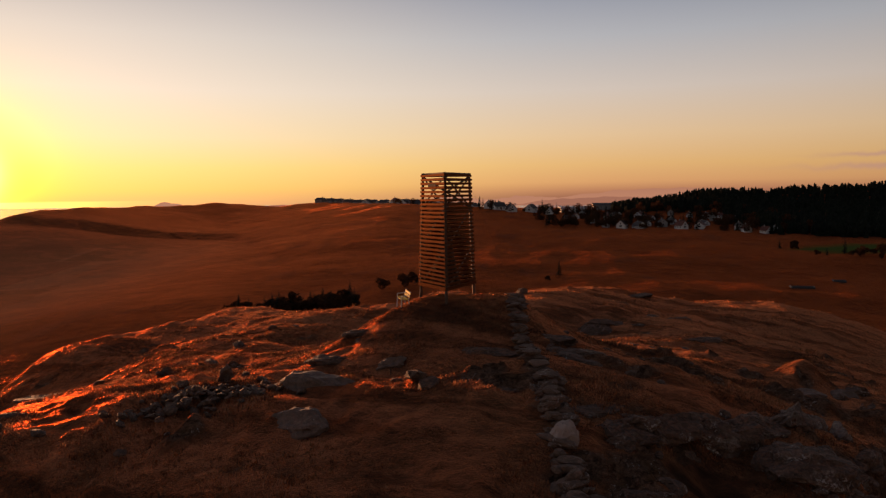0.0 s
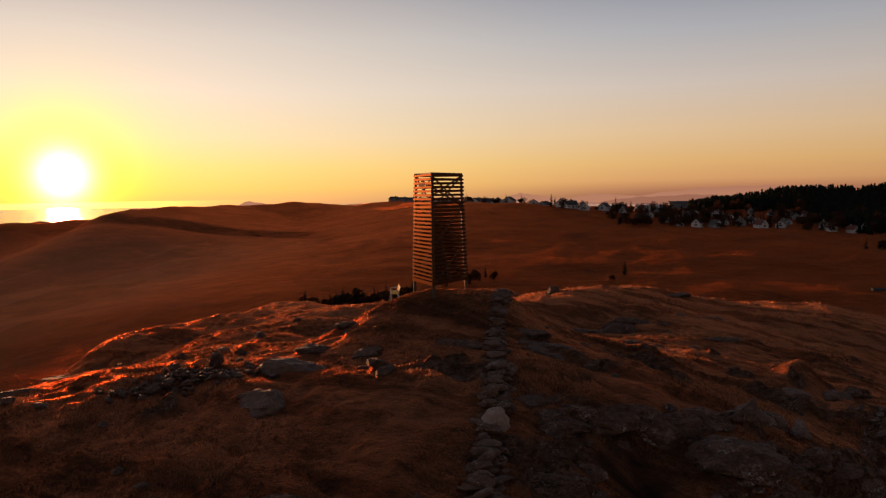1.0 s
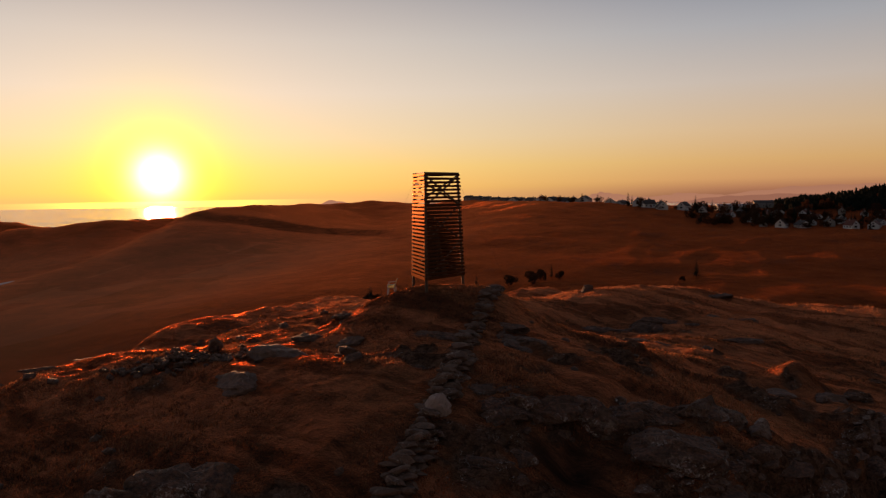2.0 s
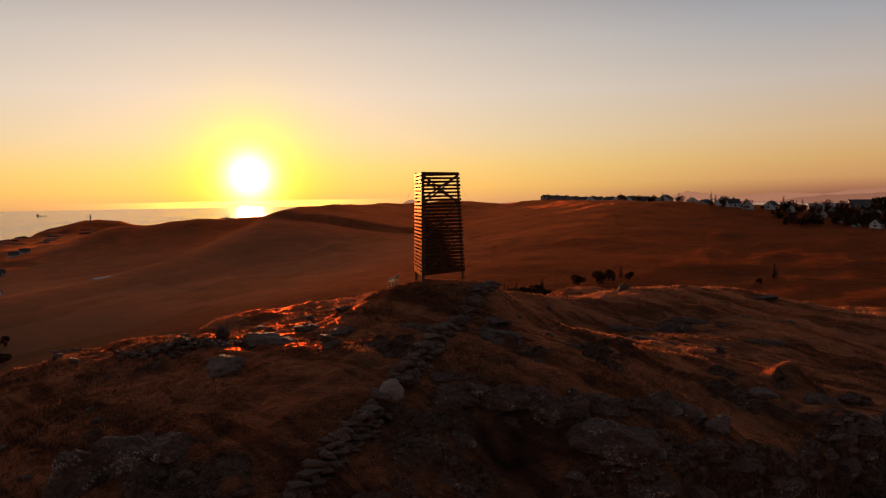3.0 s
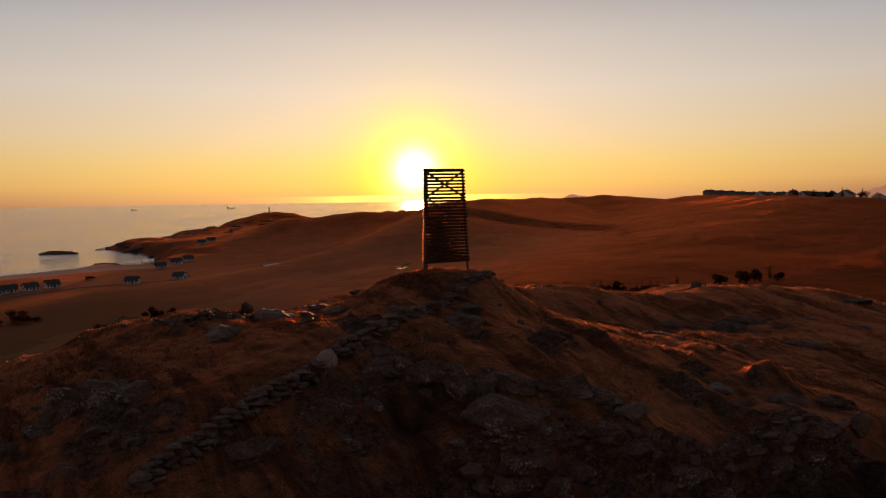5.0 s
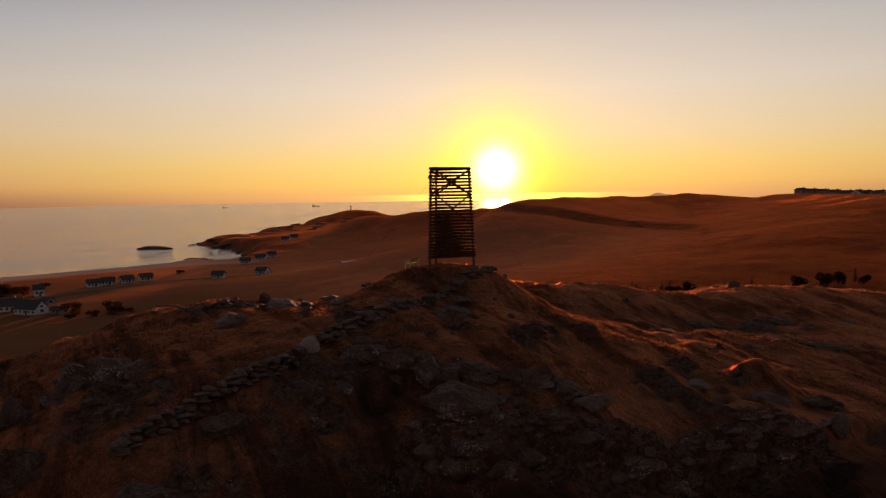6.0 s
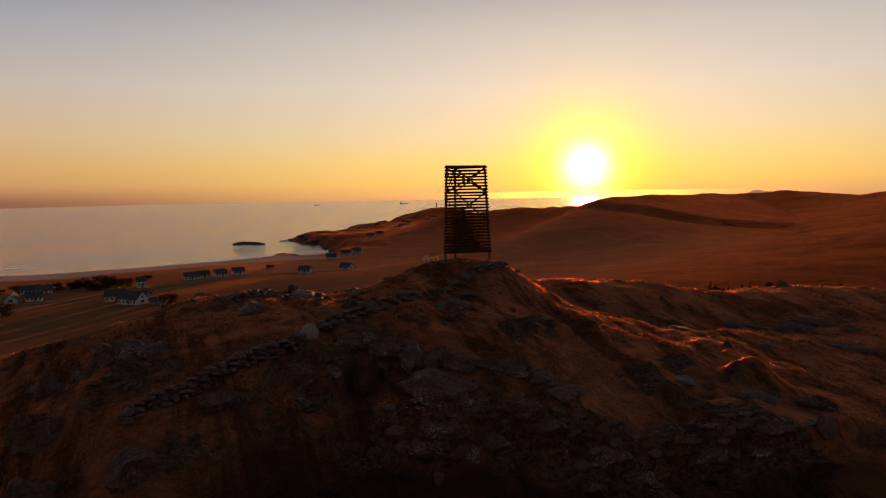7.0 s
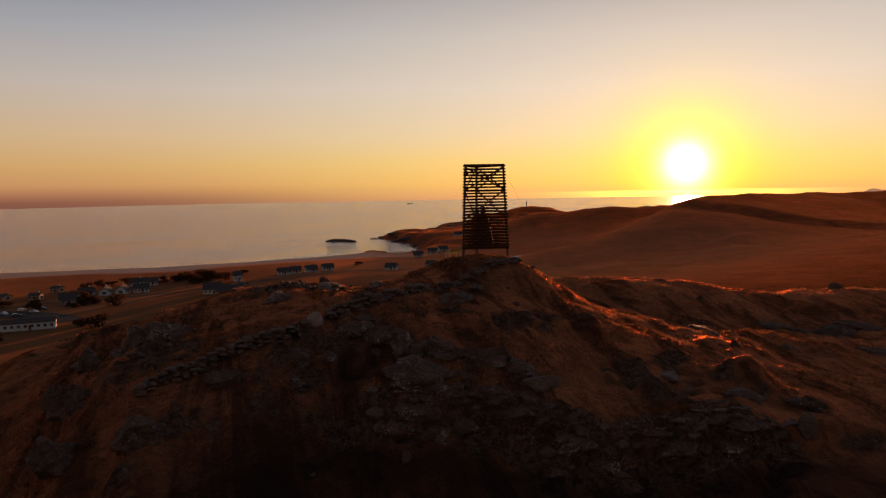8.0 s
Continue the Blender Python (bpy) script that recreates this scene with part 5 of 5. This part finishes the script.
def parked_car(x, y, turn, paint_mat, label, first=None):
    m = pose(x, y, land(x, y), 0, 0, turn)
    if first:
        ob = copy_thing(first, m)
        return ob
    ob = thing("car", m, label, "car", "cars in the yard")
    bm = bmesh.new()
    prof = [(-2.1, 0.35), (2.1, 0.35), (2.15, 0.75), (1.2, 0.95), (0.6, 1.45), (-1.3, 1.48), (-2.05, 1.0)]
    a = [bm.verts.new((x_, -0.85, z)) for x_, z in prof]
    b = [bm.verts.new((x_, 0.85, z)) for x_, z in prof]
    bm.faces.new(a)
    bm.faces.new(b[::-1])
    for k in range(7):
        bm.faces.new((a[(k + 1) % 7], a[k], b[k], b[(k + 1) % 7]))
    bmesh.ops.bevel(bm, geom=list(bm.edges), offset=0.08, segments=2, affect="EDGES")
    part("body", bm, paint_mat, ob)
    for x_ in (-1.3, 1.3):
        for s in (-0.8, 0.8):
            bm = bmesh.new()
            tube(bm, (x_, s - 0.1, 0.32), (x_, s + 0.1, 0.32), 0.32, sides=14)
            part("wheel", bm, RUBBER, ob)
    bm = bmesh.new()
    box(bm, (1.4, 1.74, 0.32), pose(-0.4, 0, 1.2), 0.03)
    part("side_window", bm, GLASS, ob)
    return ob


white_car = parked_car(-366, 32, 20, CAR_WHITE, "white car parked in the yard")
parked_car(-372, 40, 80, CAR_WHITE, "", white_car)
parked_car(-361, 44, 60, CAR_WHITE, "", white_car)
dark_car = parked_car(-368, 49, 60, CAR_DARK, "dark car parked in the yard")
parked_car(-355, 36, 95, CAR_DARK, "", dark_car)


def lane(name, points, width, mat, label):
    """A strip that follows the ground, 4 cm above it."""
    pts = []
    for (ax, ay), (bx, by) in zip(points, points[1:]):
        steps = max(1, int(math.hypot(bx - ax, by - ay) / 5))
        pts += [(ax + (bx - ax) * k / steps, ay + (by - ay) * k / steps) for k in range(steps)]
    pts.append(points[-1])
    verts, faces = [], []
    for k, (x, y) in enumerate(pts):
        ax, ay = pts[max(k - 1, 0)]
        bx, by = pts[min(k + 1, len(pts) - 1)]
        size = math.hypot(bx - ax, by - ay)
        nx, ny = -(by - ay) / size, (bx - ax) / size
        for s in (-0.5, 0.0, 0.5):
            px, py = x + nx * width * s, y + ny * width * s
            verts.append((px, py, land(px, py) + 0.12))
    for k in range(len(pts) - 1):
        for j in range(2):
            faces.append((3 * k + j, 3 * k + j + 1, 3 * k + j + 4, 3 * k + j + 3))
    tagged(part(name, sheet(name, verts, faces), mat), label, "road", kind="structure")


lane("road", [(-385, -14), (-388, 24), (-392, 55), (-388, 81), (-385, 124), (-407, 186), (-412, 249), (-385, 299), (-398, 322)], 3.2, TARMAC, "narrow farm road past the houses")
lane("road_yard", [(-375, 26), (-345, 46), (-322, 54)], 16.0, TARMAC, "grey yard before the long building")


def lighthouse(x, y):
    ob = thing("lighthouse", pose(x, y, land(x, y) - 0.5), "slim lighthouse on the rocky headland", "lighthouse")
    bm = bmesh.new()
    tube(bm, (0, 0, 0), (0, 0, 8.5), 1.5, 1.0, 14)
    part("shaft", bm, WHITE_WALL, ob)
    bm = bmesh.new()
    tube(bm, (0, 0, 8.5), (0, 0, 8.8), 1.7, 1.7, 14)
    for k in range(10):
        a = k * math.tau / 10
        tube(bm, (1.6 * math.cos(a), 1.6 * math.sin(a), 8.8), (1.6 * math.cos(a), 1.6 * math.sin(a), 9.6), 0.05, sides=5)
    part("gallery", bm, RED_WALL, ob)
    bm = bmesh.new()
    tube(bm, (0, 0, 8.8), (0, 0, 10.6), 0.85, 0.85, 12)
    part("lantern", bm, GLASS, ob)
    bm = bmesh.new()
    tube(bm, (0, 0, 10.6), (0, 0, 11.6), 1.1, 0.15, 12)
    tube(bm, (0, 0, 11.6), (0, 0, 15.5), 0.12, 0.1, 6)
    part("roof", bm, RED_WALL, ob)


lighthouse(-1014, 985)


def ship(x, y, length, turn, label):
    ob = thing("ship", pose(x, y, SEA, 0, 0, turn), label, "ship", "ships at sea")
    bm = bmesh.new()
    l, w = length / 2, length * 0.08
    lower = [(-l, -w), (l * 0.75, -w), (l * 0.96, 0), (l * 0.75, w), (-l, w)]
    a = [bm.verts.new((x_, y_, -1)) for x_, y_ in lower]
    b = [bm.verts.new((x_ * 1.03, y_ * 1.05, length * 0.06)) for x_, y_ in lower]
    bm.faces.new(a[::-1])
    bm.faces.new(b)
    for k in range(5):
        bm.faces.new((a[k], a[(k + 1) % 5], b[(k + 1) % 5], b[k]))
    part("hull", bm, HULL, ob)
    bm = bmesh.new()
    box(bm, (length * 0.12, w * 1.7, length * 0.12), pose(-l * 0.78, 0, length * 0.12))
    box(bm, (length * 0.05, w, length * 0.05), pose(-l * 0.82, 0, length * 0.2))
    part("bridge", bm, HULL, ob)
    bm = bmesh.new()
    tube(bm, (l * 0.5, 0, 0), (l * 0.5, 0, length * 0.13), length * 0.006, sides=6)
    part("mast", bm, HULL, ob)


ship(-2760, 2390, 42, 35, "small cargo ship far out at sea")
ship(-3050, 2050, 30, 60, "small boat far out at sea")


def islet(x, y, size, seed, turn=0):
    mesh = stone_mesh("islet", seed, 4, 6, 0.12)
    mesh.materials.append(ROCK)
    ob = new("islet", mesh)
    ob.matrix_basis = pose(x, y, SEA - 1, 0, 0, turn) @ Matrix.Diagonal((*size, 1))
    tagged(ob, "low dark rock island in the bay", "island", "skerries")


islet(-808, 452, (38, 15, 8.5), 91, 35)
islet(-868, 612, (27.5, 12.5, 5), 94, 50)

# broken rock along the foot of the headland
rng = random.Random(19)
for (ax, ay), (bx, by) in zip(SHORE[7:19], SHORE[8:20]):
    for k in range(max(2, round(math.hypot(bx - ax, by - ay) / 26))):
        s = rng.random()
        size = rng.uniform(4, 9)
        islet(ax + (bx - ax) * s + rng.gauss(6, 4), ay + (by - ay) * s + rng.gauss(0, 5), (size * 1.5, size, size * rng.uniform(0.5, 0.95)), 300 + rng.randrange(6), rng.uniform(0, 180))

# crags standing out of the headland
CRAGS = [stone_mesh("crag", 340 + k, 4, 5, 0.12) for k in range(6)]
for m_ in CRAGS:
    m_.materials.append(ROCK)
for (ax, ay, az), (bx, by, bz) in zip(HEADLAND, HEADLAND[1:]):
    for k in range(7):
        s = rng.random()
        x, y = ax + (bx - ax) * s + rng.gauss(0, 24), ay + (by - ay) * s + rng.gauss(0, 24)
        size = rng.uniform(9, 20)
        if math.hypot(x + 1014, y - 985) < 75:
            continue
        ob = new("crag", CRAGS[(k * 5 + int(s * 97)) % 6])
        ob.matrix_basis = pose(x, y, land(x, y) - size * 0.12, rng.uniform(-8, 8), rng.uniform(-8, 8), rng.uniform(0, 360)) @ Matrix.Diagonal((size * 1.5, size, size * rng.uniform(0.26, 0.42), 1))
        tagged(ob, "dark bare crag on the rocky headland", "rock", "crags of the headland")

for k, (x, y, size) in enumerate(((-574, 366, 26), (-588, 360, 17), (-560, 372, 17), (-596, 350, 10), (-566, 358, 13))):
    ob = new("crag", CRAGS[k])
    ob.matrix_basis = pose(x, y, land(x, y) - 1.0, 0, 0, 30 * k) @ Matrix.Diagonal((size * 1.3, size, size * 0.42, 1))
    tagged(ob, "dark rocky knoll at the end of the beach", "rock", "crags of the headland")


# ---- trees and bushes ----
def clump_mesh(name, seed, leaves, spread, tall, size):
    """A crown of many small leaf clumps with gaps and an uneven outline."""
    rng = random.Random(seed)
    verts, faces = [], []
    blobs = [(rng.uniform(-0.55, 0.55), rng.uniform(-0.55, 0.55), rng.uniform(0.25, 0.85), rng.uniform(0.28, 0.5)) for _ in range(7)]
    for _ in range(leaves):
        bx, by, bz, r = rng.choice(blobs)
        d = Vector((rng.gauss(0, 1), rng.gauss(0, 1), rng.gauss(0, 1))).normalized() * r * rng.uniform(0.6, 1.05)
        c = Vector(((bx + d.x) * spread, (by + d.y) * spread, max(0.03, bz + d.z * 0.7) * tall))
        a, b = Vector((rng.gauss(0, 1), rng.gauss(0, 1), rng.gauss(0, 1))).normalized(), Vector((rng.gauss(0, 1), rng.gauss(0, 1), rng.gauss(0, 1))).normalized()
        s = size * rng.uniform(0.6, 1.4)
        k = len(verts)
        verts += [c - a * s, c + b * s, c + a * s, c - b * s]
        faces.append((k, k + 1, k + 2, k + 3))
    return sheet(name, [tuple(v) for v in verts], faces)


def bush_tree(seed, spread, tall, label, group):
    tree = thing("tree", Matrix(), label, "tree", group)
    rng = random.Random(seed)
    bm = bmesh.new()
    tube(bm, (0, 0, -0.5), (0.1, 0, tall * 0.45), 0.16, 0.09, 7)
    for k in range(5):
        a = k * 1.3 + rng.random()
        tube(bm, (0.05, 0, tall * rng.uniform(0.2, 0.42)), (math.cos(a) * spread * 0.5, math.sin(a) * spread * 0.5, tall * rng.uniform(0.5, 0.8)), 0.07, 0.03, 5)
    part("trunk", bm, BARK, tree)
    part("crown", clump_mesh("crown", seed, 620, spread, tall, 0.34), LEAVES, tree)
    return tree


def fir(seed, tall, label, group):
    """A ragged conifer: whorls of drooping boughs round a tapered trunk."""
    tree = thing("tree", Matrix(), label, "tree", group)
    bm = bmesh.new()
    tube(bm, (0, 0, -0.5), (0, 0, tall * 0.96), tall * 0.022, 0.02, 7)
    part("trunk", bm, BARK, tree)
    rng = random.Random(seed)
    verts, faces = [], []
    z = tall * 0.1
    while z < tall * 0.98:
        reach = tall * 0.24 * (1 - z / tall) ** 0.8 + 0.12
        for _ in range(9):
            a = rng.uniform(0, math.tau)
            r = reach * rng.uniform(0.6, 1.15)
            d = Vector((math.cos(a), math.sin(a), -0.22))
            side = Vector((-math.sin(a), math.cos(a), rng.uniform(-0.3, 0.3))) * r * 0.3
            base = Vector((0, 0, z + rng.uniform(-0.2, 0.2)))
            k = len(verts)
            verts += [base, base + d * r * 0.6 + side, base + d * r, base + d * r * 0.6 - side]
            faces.append((k, k + 1, k + 2, k + 3))
        z += tall * 0.045
    part("crown", sheet("crown", [tuple(v) for v in verts], faces), NEEDLES, tree)
    return tree


def grow(kinds, places, seed, low=0.75, high=1.25):
    rng = random.Random(seed)
    used = set()
    for k, (x, y) in enumerate(places):
        i = k % len(kinds)
        s = rng.uniform(low, high)
        m = pose(x, y, land(x, y), 0, 0, rng.uniform(0, 360))
        if i in used:
            ob = copy_thing(kinds[i], m)
        else:
            ob = kinds[i]
            ob.matrix_basis = m
            used.add(i)
        ob.scale = (s, s, s * rng.uniform(0.85, 1.2))


rng = random.Random(14)
VALLEY_TREES = "trees in the valley"
valley_kinds = [bush_tree(1, 3.2, 5.5, "dark broad-leaved tree in the valley", VALLEY_TREES), bush_tree(2, 2.4, 4.0, "low dark bush in the valley", VALLEY_TREES),
                fir(3, 8.0, "dark young conifer in the valley", VALLEY_TREES), bush_tree(4, 3.8, 4.6, "spreading dark thicket in the valley", VALLEY_TREES)]
spots = []
while len(spots) < 80:
    a, d = rng.uniform(7.4, 17.4), rng.uniform(206, 230)
    if noise.noise((a * 0.9, d * 0.08, 4.0)) > -0.12:
        spots.append((-math.sin(radians(a)) * d, math.cos(radians(a)) * d))
for a0, a1, d0, d1, count in ((0.5, 6.4, 234, 258, 9), (-12, -4, 232, 262, 2), (-32, -27.8, 335, 352, 10), (-26.5, -25.2, 372, 386, 5)):
    for k in range(count):
        a, d = radians(rng.uniform(a0, a1)), rng.uniform(d0, d1)
        spots.append((-math.sin(a) * d, math.cos(a) * d))
spots += [(-218 + 28 * u + rng.gauss(0, 5), 162 - 22 * u + rng.gauss(0, 6)) for u in [rng.uniform(-1, 1) for _ in range(34)]]
grow(valley_kinds, spots, 6, 0.42, 0.9)

GARDEN = "garden trees of the village"
garden_kinds = [bush_tree(11, 4.2, 7.0, "dark garden tree between the village houses", GARDEN), fir(12, 9.5, "dark spruce between the village houses", GARDEN),
                bush_tree(13, 4.6, 4.2, "dark garden hedge by the houses", GARDEN)]
spots = []
for k in range(230):
    x, y = rng.uniform(70, 235), rng.uniform(405, 600)
    if y + 0.75 * x > 540 and y + 0.45 * x < 645:
        spots.append((x, y))
for k in range(14):
    spots.append((rng.uniform(28, 110), rng.uniform(596, 650)))
for k in range(8):
    spots.append((rng.uniform(-70, 30), rng.uniform(668, 690)))
grow(garden_kinds, spots, 9, 0.7, 1.2)

SHORE_BUSH = "bushes by the beach"
shore_kinds = [bush_tree(21, 5.5, 4.4, "dark windswept thicket near the beach", SHORE_BUSH), bush_tree(22, 4.2, 2.6, "low dark scrub by the fields", SHORE_BUSH)]
spots = [(-447 + rng.gauss(0, 11), 149 + rng.gauss(0, 9)) for _ in range(16)]
spots += [(-450 + rng.uniform(-7, 7), rng.uniform(74, 286)) for _ in range(18)]
spots += [(-375 + rng.gauss(0, 10), 69 + rng.gauss(0, 7)) for _ in range(7)] + [(-292 + rng.gauss(0, 10), 46 + rng.gauss(0, 15)) for _ in range(3)]
spots += [(-316 + rng.gauss(0, 12), 151 + rng.gauss(0, 10)) for _ in range(6)] + [(rng.uniform(-422, -366), rng.uniform(-14, 74)) for _ in range(10)]
grow(shore_kinds, spots, 10, 0.6, 1.25)


def plantation():
    """The spruce plantation on the far ridge, one tree against the next."""
    rng = random.Random(41)
    verts, faces = [], []
    count = 0
    while count < 3600:
        a = rng.uniform(-37, -13.2)
        d = rng.uniform(430, 770)
        front = 590 - (0 if a > -20.5 else min(150, (-20.5 - a) * 34))
        if d < front:
            continue
        x, y = -math.sin(radians(a)) * d, math.cos(radians(a)) * d
        tall = rng.uniform(7.2, 9.6) * (0.55 + 0.45 * min(1, (d - front) / 30 + 0.3))
        z = land(x, y) - 0.3
        tiers = 5
        for i in range(tiers):
            low, top = z + tall * (0.06 + 0.17 * i), z + tall * min(0.94, 0.42 + 0.15 * i)
            r = tall * 0.26 * (1 - 0.13 * i) * rng.uniform(0.8, 1.2)
            turn = rng.uniform(0, 6.28)
            k = len(verts)
            sides = 6
            for j in range(sides):
                b = turn + j * math.tau / sides
                rr = r * rng.uniform(0.6, 1.2)
                verts.append((x + math.cos(b) * rr, y + math.sin(b) * rr, low + rng.uniform(-0.3, 0.3)))
            verts.append((x + rng.uniform(-0.1, 0.1), y + rng.uniform(-0.1, 0.1), top))
            faces += [(k + j, k + (j + 1) % sides, k + sides) for j in range(sides)]
        count += 1
    tagged(part("spruce_wood", sheet("spruce_wood", verts, faces), NEEDLES), "dark spruce plantation covering the far ridge", "wood", kind="stuff")


plantation()


# ---- grass ----
def turf(name, count, x0, x1, y0, y1, blades, low, high, seed, label, skip_rock=True):
    """Tufts of dry bent grass, thicker in patches, thin on rock."""
    rng = np.random.default_rng(seed)
    x, y = rng.uniform(x0, x1, count), rng.uniform(y0, y1, count)
    lush = fractal(x * 0.35, y * 0.35, 3, 61)
    keep = (rockiness(x, y) < 0.35) & (black_ground(x, y) < 0.3) & (lush > -0.55 + rng.uniform(-0.4, 0.4, count))
    x, y, lush = x[keep], y[keep], lush[keep]
    size = (low + (high - low) * rng.random(len(x))) * np.clip(0.8 + 0.4 * lush, 0.5, 1.3)
    x, y, size = np.repeat(x, blades), np.repeat(y, blades), np.repeat(size, blades)
    count = len(x)
    x, y = x + rng.normal(0, 0.07, count), y + rng.normal(0, 0.07, count)
    z = ground_z(x, y) - 0.02
    h = size * rng.uniform(0.6, 1.15, count)
    a = rng.uniform(0, 2 * np.pi, count)
    lean = h * rng.uniform(0.1, 0.7, count)
    wind = 0.12 * h
    w = 0.013 + 0.03 * h
    px, py = np.cos(a) * w, np.sin(a) * w
    b = a + rng.normal(1.57, 0.5, count)
    mx, my = x + np.cos(b) * lean * 0.35, y + np.sin(b) * lean * 0.35
    tx, ty = x + np.cos(b) * lean + wind, y + np.sin(b) * lean
    verts = np.stack([np.stack([x - px, y - py, z], -1), np.stack([x + px, y + py, z], -1), np.stack([mx + px * 0.7, my + py * 0.7, z + h * 0.6], -1),
                      np.stack([mx - px * 0.7, my - py * 0.7, z + h * 0.6], -1), np.stack([tx, ty, z + h], -1)], 1).reshape(-1, 3)
    k = np.arange(count)[:, None] * 5
    faces = np.concatenate([k + np.array([[0, 1, 2]]), k + np.array([[0, 2, 3]]), k + np.array([[3, 2, 4]])], 1).reshape(-1, 3)
    tagged(part(name, sheet(name, verts, faces), GRASS), label, "grass", kind="stuff")


turf("dry_grass", 75000, -24, 27, 12, 56, 5, 0.06, 0.19, 1, "dry russet grass tufts over the beacon hill")
turf("far_grass", 24000, -42, 58, 54, 106, 4, 0.11, 0.28, 2, "dry russet grass on the far brow of the hill")
turf("side_grass", 7000, -40, -22, 14, 58, 5, 0.1, 0.26, 3, "dry russet grass on the seaward brow of the hill")
turf("brow_grass", 8000, 26, 50, 20, 58, 4, 0.12, 0.3, 4, "dry russet grass on the inland brow of the hill")
turf("lower_grass", 11000, -14, 16, 5, 12.2, 5, 0.06, 0.2, 5, "dry russet grass on the lower slope of the hill")
